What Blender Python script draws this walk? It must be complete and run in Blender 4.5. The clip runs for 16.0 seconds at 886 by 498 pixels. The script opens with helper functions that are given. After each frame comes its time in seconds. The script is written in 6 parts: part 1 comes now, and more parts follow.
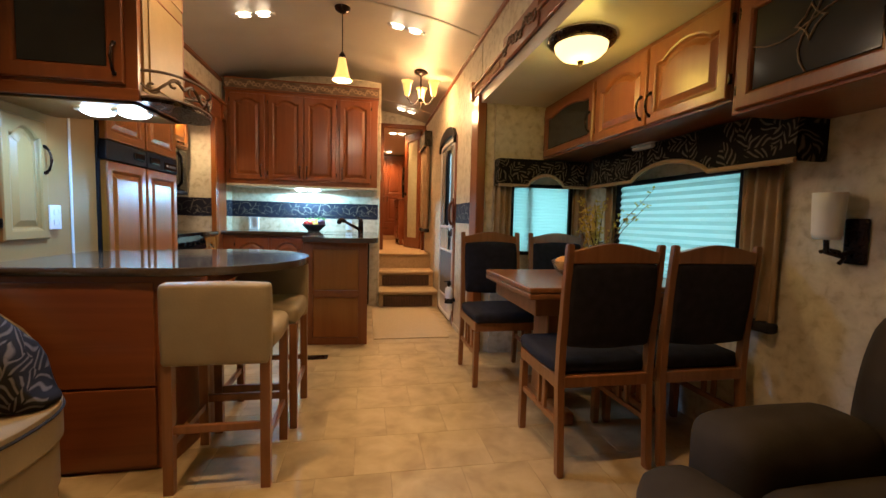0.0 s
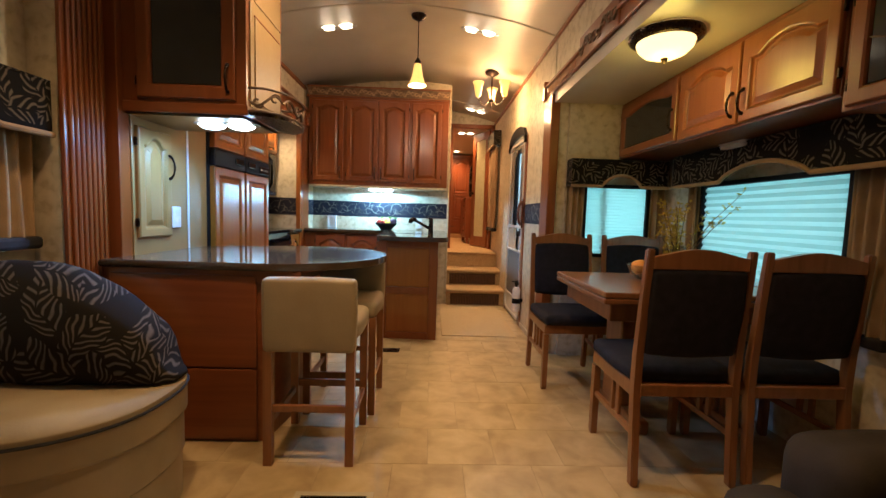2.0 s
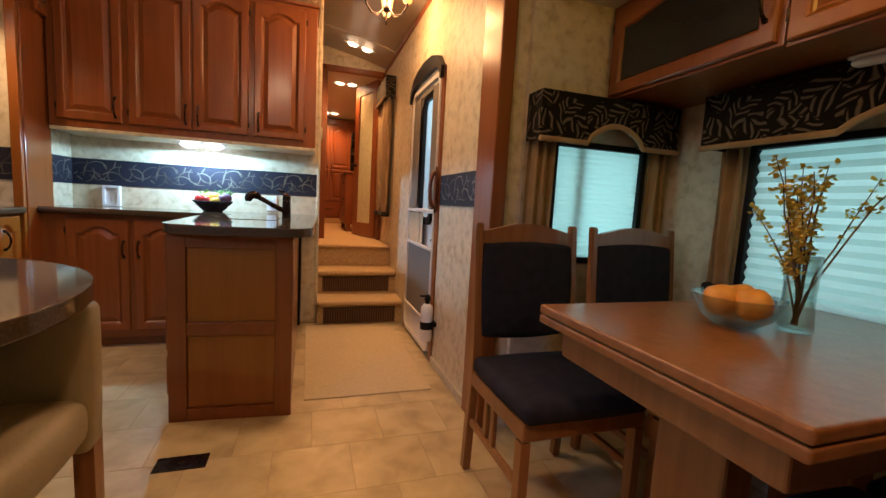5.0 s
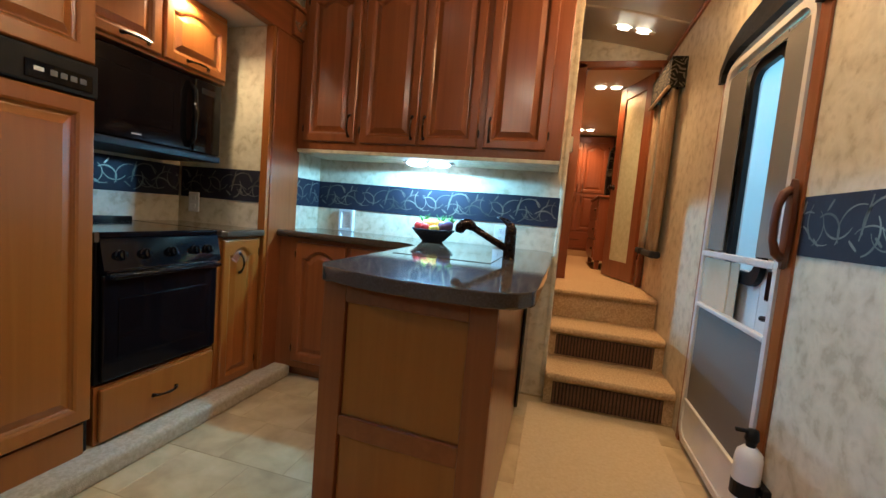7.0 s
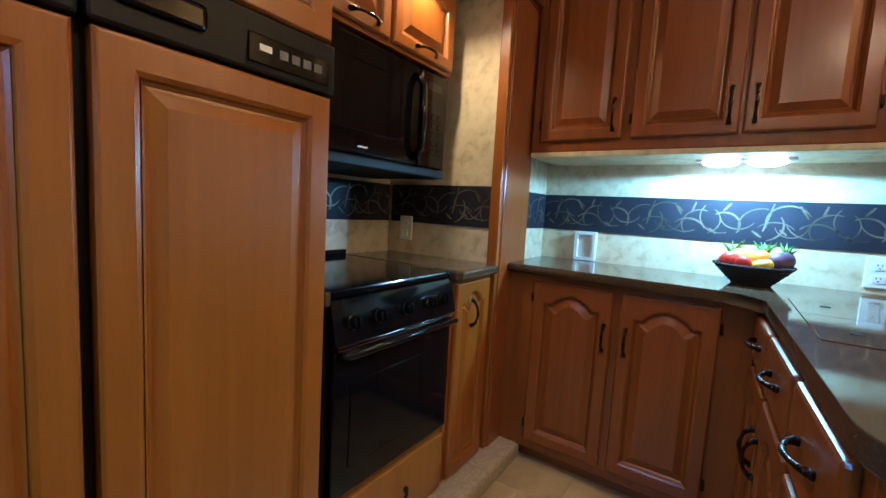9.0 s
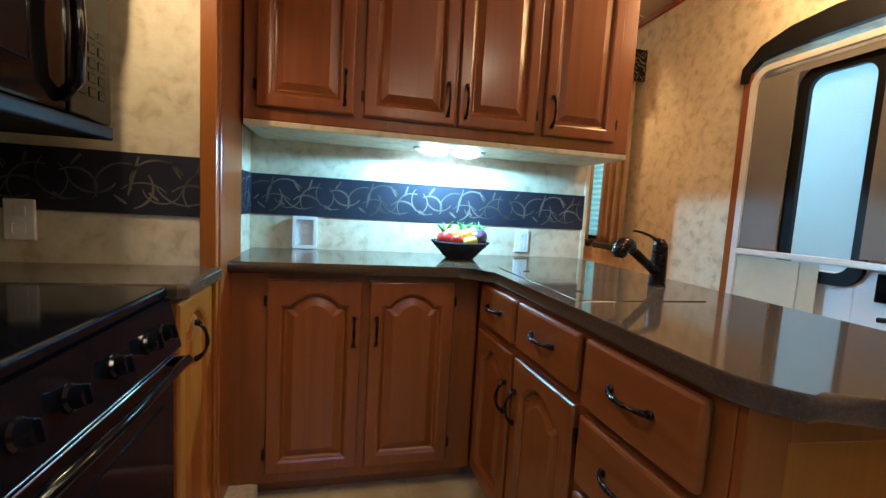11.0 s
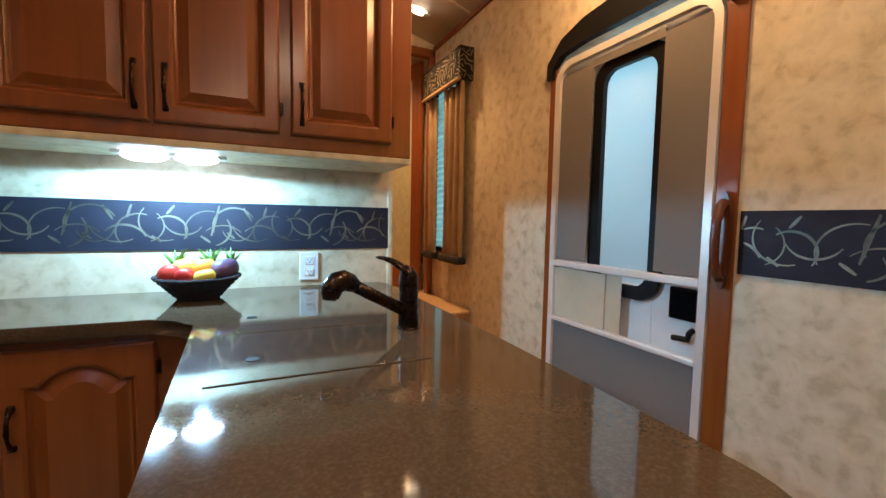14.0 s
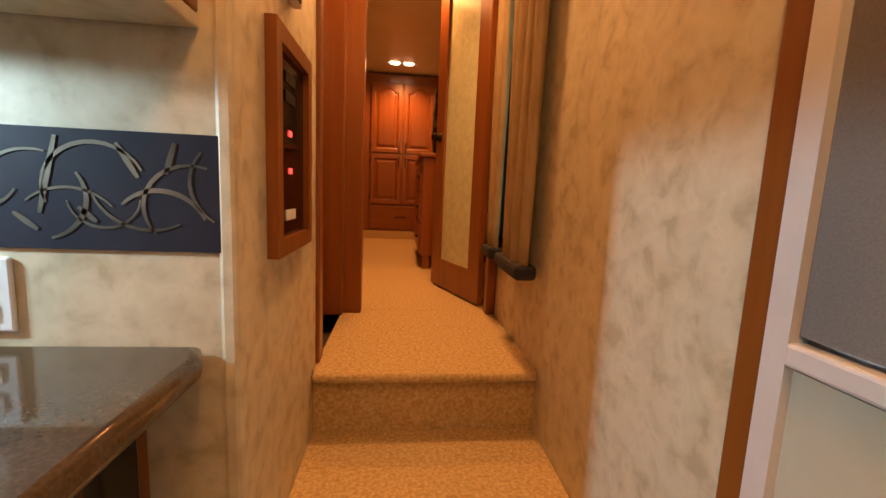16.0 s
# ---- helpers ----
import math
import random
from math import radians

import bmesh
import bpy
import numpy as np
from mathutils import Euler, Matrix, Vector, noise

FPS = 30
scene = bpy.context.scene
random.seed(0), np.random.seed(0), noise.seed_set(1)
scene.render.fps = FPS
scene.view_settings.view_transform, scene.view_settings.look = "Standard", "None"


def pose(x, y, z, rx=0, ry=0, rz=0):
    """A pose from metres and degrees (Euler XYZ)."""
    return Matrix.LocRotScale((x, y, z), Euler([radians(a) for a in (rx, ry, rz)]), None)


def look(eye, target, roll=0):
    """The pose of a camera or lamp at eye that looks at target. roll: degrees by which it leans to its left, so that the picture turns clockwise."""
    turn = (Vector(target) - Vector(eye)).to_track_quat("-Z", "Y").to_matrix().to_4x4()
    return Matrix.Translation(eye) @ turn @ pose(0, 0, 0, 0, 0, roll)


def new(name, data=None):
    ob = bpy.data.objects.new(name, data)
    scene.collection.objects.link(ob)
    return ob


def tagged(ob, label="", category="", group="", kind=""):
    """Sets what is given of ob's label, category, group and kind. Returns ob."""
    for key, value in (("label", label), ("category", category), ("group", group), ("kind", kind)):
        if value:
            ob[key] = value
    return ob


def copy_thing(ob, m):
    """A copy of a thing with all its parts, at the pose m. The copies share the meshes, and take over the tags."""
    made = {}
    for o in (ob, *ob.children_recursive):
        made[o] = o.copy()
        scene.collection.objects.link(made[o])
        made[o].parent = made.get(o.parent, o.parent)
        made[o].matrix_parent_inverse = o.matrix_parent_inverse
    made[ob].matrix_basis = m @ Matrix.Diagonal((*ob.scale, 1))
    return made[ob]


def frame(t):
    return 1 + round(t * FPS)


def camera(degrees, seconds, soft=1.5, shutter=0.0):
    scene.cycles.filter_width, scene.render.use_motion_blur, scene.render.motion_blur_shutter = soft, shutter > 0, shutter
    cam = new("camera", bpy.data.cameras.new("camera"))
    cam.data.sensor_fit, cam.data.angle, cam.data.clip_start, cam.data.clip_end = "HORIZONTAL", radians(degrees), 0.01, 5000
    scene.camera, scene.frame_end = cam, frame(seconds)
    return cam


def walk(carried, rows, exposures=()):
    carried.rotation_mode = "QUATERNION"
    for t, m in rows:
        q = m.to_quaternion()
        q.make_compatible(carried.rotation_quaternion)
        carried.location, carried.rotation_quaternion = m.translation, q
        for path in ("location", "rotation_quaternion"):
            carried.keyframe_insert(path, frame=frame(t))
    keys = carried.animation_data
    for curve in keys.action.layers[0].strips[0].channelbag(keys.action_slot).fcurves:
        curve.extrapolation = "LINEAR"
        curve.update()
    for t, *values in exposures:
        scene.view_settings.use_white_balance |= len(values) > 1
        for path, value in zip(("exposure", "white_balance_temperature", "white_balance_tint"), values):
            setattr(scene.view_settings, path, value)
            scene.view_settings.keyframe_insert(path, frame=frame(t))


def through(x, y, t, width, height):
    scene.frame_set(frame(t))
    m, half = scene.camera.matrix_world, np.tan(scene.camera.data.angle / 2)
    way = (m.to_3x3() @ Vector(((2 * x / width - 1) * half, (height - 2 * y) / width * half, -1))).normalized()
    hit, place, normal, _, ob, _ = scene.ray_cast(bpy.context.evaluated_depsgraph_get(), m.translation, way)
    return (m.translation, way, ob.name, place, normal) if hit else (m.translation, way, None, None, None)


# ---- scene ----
cam = camera(93.7, 16.0)
PATH = [
    (0, (0.06, 0.09, 1.069), (0.426, 2.051, 0.928), 1.4),
    (0.5, (0.048, -0.052, 1.076), (0.166, 1.94, 0.945), 1.3),
    (1, (0.039, -0.152, 1.102), (0.067, 1.843, 0.972), 1.5),
    (1.5, (0.026, -0.157, 1.104), (0.051, 1.838, 0.959), 1.7),
    (2, (0.004, 0.037, 1.09), (0.068, 2.029, 0.929), 1.8),
    (2.5, (-0.057, 0.274, 1.09), (0.1, 2.259, 0.902), 2.0),
    (3, (-0.054, 0.517, 1.07), (0.262, 2.481, 0.865), 2.2),
    (3.5, (-0.021, 0.741, 1.059), (0.502, 2.659, 0.836), 2.4),
    (3.7, (-0.011, 0.836, 1.048), (0.604, 2.726, 0.825), 2.5),
    (5.8, (0.221, 1.946, 1.041), (0.809, 3.848, 0.846), 4.1),
    (6, (0.229, 2.014, 1.034), (0.681, 3.955, 0.872), 4.1),
    (6.5, (0.239, 2.312, 1.048), (0.262, 4.306, 0.889), 4.2),
    (7, (0.193, 2.56, 1.075), (-0.319, 4.486, 0.907), 4.9),
    (7.5, (0.119, 2.798, 1.069), (-0.842, 4.543, 0.891), 4.3),
    (8, (-0.063, 2.889, 1.087), (-1.271, 4.475, 0.932), 3.6),
    (8.2, (-0.192, 2.909, 1.104), (-1.444, 4.461, 0.951), 3.6),
    (10.3, (-0.906, 3.158, 1.129), (-1.19, 5.126, 0.912), 3.1),
    (10.5, (-0.928, 3.172, 1.115), (-1.004, 5.162, 0.929), 3.1),
    (11, (-1.011, 3.179, 1.116), (-0.557, 5.118, 0.926), 3.3),
    (11.5, (-1.043, 3.125, 1.053), (-0.325, 4.976, 0.814), 3.6),
    (12, (-1.035, 3.108, 1.031), (-0.228, 4.918, 0.761), 3.4),
    (12.5, (-1.004, 3.13, 1.073), (-0.172, 4.932, 0.825), 2.7),
    (13, (-0.937, 3.181, 1.172), (-0.144, 5.005, 0.968), 0.6),
    (13.5, (-0.659, 3.25, 1.198), (0.138, 5.076, 1.027), 0.4),
    (14, (-0.355, 3.37, 1.18), (0.483, 5.18, 1.04), 1.1),
    (14.5, (-0.052, 3.549, 1.157), (0.769, 5.37, 1.046), 1.7),
    (15, (0.226, 3.769, 1.176), (0.789, 5.678, 0.981), 2.5),
    (15.5, (0.399, 4.07, 1.144), (0.717, 6.029, 0.893), 2.8),
    (16, (0.475, 4.483, 1.158), (0.685, 6.454, 0.89), 2.5),
]
EXPOSURES = [
    (0.0, 0.47, 4900, 11), (2.0, 0.49, 4830, 11), (3.5, 0.35, 4950, 11), (6.0, 0.28, 5600, 30), (6.5, 0.32, 5050, 16), (7.0, 0.35, 4340, 5),
    (7.5, 0.39, 4420, 4), (8.2, 0.32, 4400, 4), (10.5, 0.5, 4550, 5), (11.5, 0.4, 4500, 5), (12.5, 0.35, 4580, 6), (13.0, 0.3, 4620, 7), (13.5, 0.26, 4760, 10),
    (14.0, 0.18, 5020, 14), (14.5, 0.12, 5540, 16), (15.5, 0.17, 5700, 18), (16.0, 0.2, 6500, 28),
]
walk(cam, [(t, look(eye, target, roll)) for t, eye, target, roll in PATH], EXPOSURES)

# ---- world and lamps ----
world = bpy.data.worlds.new("sky")
world.use_nodes = True
scene.world = world
wn = world.node_tree.nodes
sky = wn.new("ShaderNodeTexSky")
sky.sky_type, sky.sun_disc = "NISHITA", False
sky.sun_elevation, sky.sun_rotation = radians(40), radians(120)
world.node_tree.links.new(sky.outputs[0], wn["Background"].inputs[0])
wn["Background"].inputs[1].default_value = 0.06

WARM, AMBER, COOL = (1.0, 0.74, 0.47), (1.0, 0.50, 0.15), (0.60, 0.90, 1.0)


def lamp(name, kind, at, watts, colour, size=0.05, target=None, spot=None, size_y=None, blend=0.8):
    data = bpy.data.lights.new(name, kind)
    data.energy, data.color = watts, colour
    if kind == "AREA":
        data.size = size
        if size_y:
            data.shape, data.size_y = "RECTANGLE", size_y
    else:
        data.shadow_soft_size = size
    if spot:
        data.spot_size, data.spot_blend = radians(spot), blend
    ob = new(name, data)
    ob.matrix_world = look(at, target) if target else pose(*at)
    return ob


# ---- materials ----
def material(name):
    m = bpy.data.materials.new(name)
    m.use_nodes = True
    return m, m.node_tree.nodes, m.node_tree.links, m.node_tree.nodes["Principled BSDF"]


def ramp(nodes, links, fac, stops):
    r = nodes.new("ShaderNodeValToRGB")
    while len(r.color_ramp.elements) < len(stops):
        r.color_ramp.elements.new(0.5)
    for e, (p, c) in zip(r.color_ramp.elements, stops):
        e.position, e.color = p, (*c, 1)
    links.new(fac, r.inputs[0])
    return r


def noisy(name, stops, scale=6.0, rough=0.6, detail=6.0, bump=0.0, bump_scale=60.0, stretch=(1, 1, 1), metal=0.0, spec=0.5, distort=0.0, random_shift=True, rough_var=0.08, coat=0.0):
    """Colour from noise at two scales, with a bump and a varying gloss."""
    m, n, l, b = material(name)
    co = n.new("ShaderNodeTexCoord")
    mp = n.new("ShaderNodeMapping")
    mp.inputs["Scale"].default_value = stretch
    l.new(co.outputs["Object"], mp.inputs["Vector"])
    vec = mp.outputs[0]
    if random_shift:
        info = n.new("ShaderNodeObjectInfo")
        add = n.new("ShaderNodeVectorMath")
        mul = n.new("ShaderNodeMath")
        mul.operation, mul.inputs[1].default_value = "MULTIPLY", 37.0
        l.new(info.outputs["Random"], mul.inputs[0])
        l.new(vec, add.inputs[0])
        l.new(mul.outputs[0], add.inputs[1])
        vec = add.outputs[0]
    a = n.new("ShaderNodeTexNoise")
    a.inputs["Scale"].default_value, a.inputs["Detail"].default_value, a.inputs["Distortion"].default_value = scale, detail, distort
    l.new(vec, a.inputs["Vector"])
    r = ramp(n, l, a.outputs["Fac"], stops)
    l.new(r.outputs[0], b.inputs["Base Color"])
    b.inputs["Metallic"].default_value, b.inputs["Specular IOR Level"].default_value = metal, spec
    b.inputs["Coat Weight"].default_value = coat
    b.inputs["Coat Roughness"].default_value = 0.2
    f = n.new("ShaderNodeTexNoise")
    f.inputs["Scale"].default_value, f.inputs["Detail"].default_value = bump_scale, 4
    l.new(vec, f.inputs["Vector"])
    mr = n.new("ShaderNodeMapRange")
    mr.inputs["To Min"].default_value, mr.inputs["To Max"].default_value = max(0.02, rough - rough_var), min(1, rough + rough_var)
    l.new(f.outputs["Fac"], mr.inputs["Value"])
    l.new(mr.outputs[0], b.inputs["Roughness"])
    if bump:
        bp = n.new("ShaderNodeBump")
        bp.inputs["Strength"].default_value, bp.inputs["Distance"].default_value = bump, 0.004
        l.new(f.outputs["Fac"], bp.inputs["Height"])
        l.new(bp.outputs[0], b.inputs["Normal"])
    return m


def wood(name, dark, mid, light, axis="z", rough=0.32):
    st = {"z": (20, 20, 0.9), "x": (0.9, 20, 20), "y": (20, 0.9, 20)}[axis]
    return noisy(name, [(0.28, dark), (0.5, mid), (0.75, light)], 1.3, rough, 6, 0.02, 7.0, st, distort=0.9, coat=0.28, spec=0.42)


CHERRY = wood("cherry_wood", (0.188, 0.051, 0.006), (0.218, 0.063, 0.008), (0.248, 0.076, 0.011))
CHERRY_H = wood("cherry_wood_level", (0.188, 0.051, 0.006), (0.218, 0.063, 0.008), (0.248, 0.076, 0.011), "x")
CHERRY_Y = wood("cherry_wood_along", (0.188, 0.051, 0.006), (0.218, 0.063, 0.008), (0.248, 0.076, 0.011), "y")
HONEY = wood("honey_wood", (0.255, 0.082, 0.005), (0.28, 0.093, 0.006), (0.305, 0.105, 0.008))
MAHOGANY = wood("dark_red_wood", (0.075, 0.022, 0.006), (0.10, 0.029, 0.008), (0.125, 0.038, 0.011))
OAK = wood("chair_oak", (0.195, 0.076, 0.017), (0.24, 0.097, 0.024), (0.285, 0.12, 0.033))
WALLPAPER = noisy("mottled_wallpaper", [(0.33, (0.46, 0.38, 0.235)), (0.45, (0.58, 0.50, 0.335)), (0.62, (0.66, 0.58, 0.41)), (0.72, (0.57, 0.49, 0.325))], 19.0, 0.5, 9, 0.08, 34, random_shift=False, distort=0.3)
CEIL = noisy("ceiling_vinyl", [(0.3, (0.56, 0.50, 0.40)), (0.7, (0.63, 0.575, 0.475))], 3.0, 0.34, 3, 0.02, 90, random_shift=False)
CARPET = noisy("carpet", [(0.34, (0.42, 0.285, 0.12)), (0.66, (0.625, 0.455, 0.228))], 95, 0.95, 5, 1.0, 230, random_shift=False, spec=0.1)
LIP_CARPET = noisy("lip_carpet", [(0.35, (0.42, 0.345, 0.215)), (0.65, (0.53, 0.445, 0.29))], 75, 0.95, 4, 1.0, 260, random_shift=False, spec=0.1)
MAT = noisy("woven_mat", [(0.3, (0.56, 0.43, 0.235)), (0.7, (0.62, 0.49, 0.28))], 70, 0.95, 4, 0.7, 300, spec=0.1)
TILE = noisy("floor_tile", [(0.30, (0.36, 0.26, 0.115)), (0.46, (0.455, 0.34, 0.16)), (0.58, (0.52, 0.395, 0.19)), (0.74, (0.58, 0.46, 0.24))], 7.0, 0.38, 10, 0.05, 26, distort=0.35)
GROUT = noisy("floor_joint", [(0.3, (0.30, 0.22, 0.105)), (0.7, (0.38, 0.285, 0.14))], 30, 0.7)
COUNTER = noisy("dark_counter", [(0.36, (0.064, 0.044, 0.025)), (0.55, (0.077, 0.054, 0.032)), (0.70, (0.092, 0.067, 0.041))], 190, 0.07, 5, 0.0, 9, random_shift=False, rough_var=0.02)
NAVY = noisy("charcoal_fabric", [(0.3, (0.013, 0.012, 0.016)), (0.7, (0.022, 0.020, 0.026))], 25, 0.85, 4, 0.5, 400, spec=0.2)
BAND = noisy("border_ground", [(0.3, (0.017, 0.016, 0.025)), (0.7, (0.025, 0.024, 0.037))], 10, 0.6, 3, 0.02, 80, spec=0.2)
BAND_LINE = noisy("border_line", [(0.38, (0.085, 0.078, 0.060)), (0.62, (0.27, 0.24, 0.175))], 7, 0.38, metal=0.5)
LEATHER = noisy("cream_leather", [(0.3, (0.28, 0.215, 0.115)), (0.7, (0.36, 0.285, 0.16))], 5, 0.45, 5, 0.18, 120)
RECLINE = noisy("olive_microfibre", [(0.3, (0.032, 0.024, 0.015)), (0.7, (0.052, 0.040, 0.025))], 8, 0.85, 5, 0.3, 220, spec=0.2)
CURTAIN = noisy("tan_curtain", [(0.3, (0.31, 0.205, 0.095)), (0.7, (0.40, 0.275, 0.14))], 10, 0.9, 4, 0.3, 300, spec=0.2)
PALEBOARD = noisy("pale_board", [(0.3, (0.29, 0.175, 0.048)), (0.7, (0.345, 0.215, 0.064))], 3.0, 0.4, 5, 0.03, 40)
BLACKCLOTH = noisy("black_cloth", [(0.3, (0.012, 0.011, 0.012)), (0.7, (0.022, 0.020, 0.022))], 12, 0.85, 4, 0.3, 300)
BRONZE = noisy("oiled_bronze", [(0.3, (0.020, 0.012, 0.009)), (0.7, (0.038, 0.023, 0.016))], 18, 0.28, 4, 0.03, 80, metal=0.85)
BLACK = noisy("black_gloss", [(0.3, (0.003, 0.003, 0.004)), (0.7, (0.005, 0.005, 0.006))], 6, 0.09, 3, rough_var=0.03, spec=0.3)
BLACKMATT = noisy("black_rubber", [(0.3, (0.005, 0.005, 0.006)), (0.7, (0.009, 0.009, 0.010))], 12, 0.45, spec=0.2)
WHITE = noisy("white_plastic", [(0.3, (0.74, 0.73, 0.70)), (0.7, (0.82, 0.81, 0.78))], 8, 0.35)
ALU = noisy("satin_aluminium", [(0.3, (0.68, 0.66, 0.63)), (0.7, (0.76, 0.74, 0.71))], 9, 0.36, 3, metal=0.25)
ALU_DIM = noisy("grey_plastic", [(0.3, (0.10, 0.10, 0.10)), (0.7, (0.14, 0.14, 0.14))], 9, 0.4)
SCREEN = noisy("insect_screen", [(0.3, (0.160, 0.144, 0.126)), (0.7, (0.20, 0.182, 0.160))], 300, 0.75, 3, 0.3, 600)
CHROME = noisy("chrome", [(0.3, (0.75, 0.75, 0.75)), (0.7, (0.82, 0.82, 0.82))], 6, 0.08, 2, metal=1.0, rough_var=0.03)
PLEXI = noisy("cream_panel", [(0.3, (0.50, 0.44, 0.31)), (0.7, (0.60, 0.54, 0.40))], 6, 0.1, rough_var=0.04)
IRON = noisy("dark_fretwork", [(0.3, (0.10, 0.06, 0.03)), (0.7, (0.20, 0.125, 0.065))], 20, 0.5)
GRILLE = noisy("brown_grille", [(0.3, (0.11, 0.052, 0.020)), (0.7, (0.15, 0.072, 0.030))], 20, 0.5)
GRILLE_DARK = noisy("grille_backing", [(0.3, (0.026, 0.013, 0.006)), (0.7, (0.036, 0.018, 0.009))], 20, 0.6)
SCROLL = noisy("gilt_scroll", [(0.3, (0.26, 0.17, 0.08)), (0.7, (0.42, 0.29, 0.15))], 20, 0.5)
GREEN = noisy("leaf_green", [(0.3, (0.06, 0.16, 0.02)), (0.7, (0.16, 0.32, 0.05))], 14, 0.5)
YELLOW = noisy("yellow_petal", [(0.3, (0.60, 0.44, 0.03)), (0.7, (0.80, 0.62, 0.08))], 20, 0.6)
RED = noisy("red_skin", [(0.3, (0.42, 0.03, 0.025)), (0.7, (0.58, 0.06, 0.04))], 9, 0.3)
ORANGE = noisy("orange_skin", [(0.3, (0.75, 0.30, 0.02)), (0.7, (0.85, 0.40, 0.04))], 30, 0.45, 3, 0.3, 200)
PURPLE = noisy("aubergine_skin", [(0.3, (0.06, 0.03, 0.08)), (0.7, (0.14, 0.09, 0.16))], 9, 0.3)
TWIG = noisy("twig_bark", [(0.3, (0.10, 0.06, 0.02)), (0.7, (0.20, 0.13, 0.05))], 30, 0.7)


def leafy(name, ground, line, scale, freq=20.0):
    """Dark cloth printed with pale leaves, each with a midrib and slanting veins."""
    m, n, l, b = material(name)

    def calc(op, a, c=None):
        k = n.new("ShaderNodeMath")
        k.operation = op
        for s, v in zip(k.inputs, (a, c)):
            if v is None:
                continue
            if isinstance(v, (int, float)):
                s.default_value = v
            else:
                l.new(v, s)
        return k.outputs[0]
    co = n.new("ShaderNodeTexCoord")
    flat = n.new("ShaderNodeSeparateXYZ")
    l.new(co.outputs["Object"], flat.inputs[0])
    join = n.new("ShaderNodeCombineXYZ")
    l.new(calc("ADD", flat.outputs[0], calc("MULTIPLY", flat.outputs[1], 0.9)), join.inputs[0])
    l.new(flat.outputs[2], join.inputs[1])
    bend = n.new("ShaderNodeTexNoise")
    bend.inputs["Scale"].default_value, bend.inputs["Detail"].default_value = 9, 1
    l.new(join.outputs[0], bend.inputs["Vector"])
    mul = n.new("ShaderNodeVectorMath")
    mul.operation, mul.inputs[1].default_value, mul.inputs[2].default_value = "MULTIPLY_ADD", (0.09, 0.09, 0.0), (-0.045, -0.045, 0.0)
    l.new(bend.outputs["Color"], mul.inputs[0])
    bent = n.new("ShaderNodeVectorMath")
    l.new(join.outputs[0], bent.inputs[0])
    l.new(mul.outputs[0], bent.inputs[1])
    join = bent
    v = n.new("ShaderNodeTexVoronoi")
    v.voronoi_dimensions = "2D"
    v.inputs["Scale"].default_value, v.inputs["Randomness"].default_value = scale, 0.9
    l.new(join.outputs[0], v.inputs["Vector"])
    sub = n.new("ShaderNodeVectorMath")
    sub.operation = "SUBTRACT"
    l.new(join.outputs[0], sub.inputs[0])
    l.new(v.outputs["Position"], sub.inputs[1])
    s = n.new("ShaderNodeSeparateXYZ")
    l.new(sub.outputs[0], s.inputs[0])
    c = n.new("ShaderNodeSeparateColor")
    l.new(v.outputs["Color"], c.inputs[0])
    ang = calc("MULTIPLY", c.outputs[0], 6.283)
    ca, sa = calc("COSINE", ang), calc("SINE", ang)
    u = calc("MULTIPLY", calc("ADD", calc("MULTIPLY", s.outputs[0], ca), calc("MULTIPLY", s.outputs[1], sa)), scale)
    w = calc("MULTIPLY", calc("SUBTRACT", calc("MULTIPLY", s.outputs[1], ca), calc("MULTIPLY", s.outputs[0], sa)), scale)
    aw = calc("ABSOLUTE", calc("ADD", w, calc("MULTIPLY", calc("MULTIPLY", u, u), 0.35)))
    veins = calc("SINE", calc("MULTIPLY", calc("SUBTRACT", u, calc("MULTIPLY", aw, 1.1)), freq))
    inside = calc("LESS_THAN", calc("ADD", calc("MULTIPLY", calc("MULTIPLY", u, u), 1.0), calc("MULTIPLY", calc("MULTIPLY", aw, aw), 3.0)), 0.5)
    rib = calc("GREATER_THAN", aw, 0.025)
    some = calc("GREATER_THAN", c.outputs[1], 0.04)
    fac = calc("MULTIPLY", calc("MULTIPLY", calc("MULTIPLY", calc("MAXIMUM", veins, 0.0), inside), rib), some)
    no = n.new("ShaderNodeTexNoise")
    no.inputs["Scale"].default_value = 30
    fac = calc("MULTIPLY", fac, calc("MULTIPLY_ADD", no.outputs["Fac"], 1.2))
    r = ramp(n, l, fac, [(0.0, ground), (1.0, line)])
    l.new(r.outputs[0], b.inputs["Base Color"])
    b.inputs["Roughness"].default_value = 0.85
    b.inputs["Specular IOR Level"].default_value = 0.15
    return m


LEAFCLOTH = leafy("leaf_cloth", (0.008, 0.007, 0.006), (0.135, 0.11, 0.07), 9.0, 20.0)
PILLOWCLOTH = leafy("leaf_cushion_cloth", (0.013, 0.011, 0.010), (0.105, 0.092, 0.078), 6.5, 30.0)


def glowing(name, colour, strength, base=(0.8, 0.7, 0.5)):
    m, n, l, b = material(name)
    b.inputs["Base Color"].default_value = (*base, 1)
    b.inputs["Emission Color"].default_value = (*colour, 1)
    b.inputs["Emission Strength"].default_value = strength
    b.inputs["Roughness"].default_value = 0.3
    return m


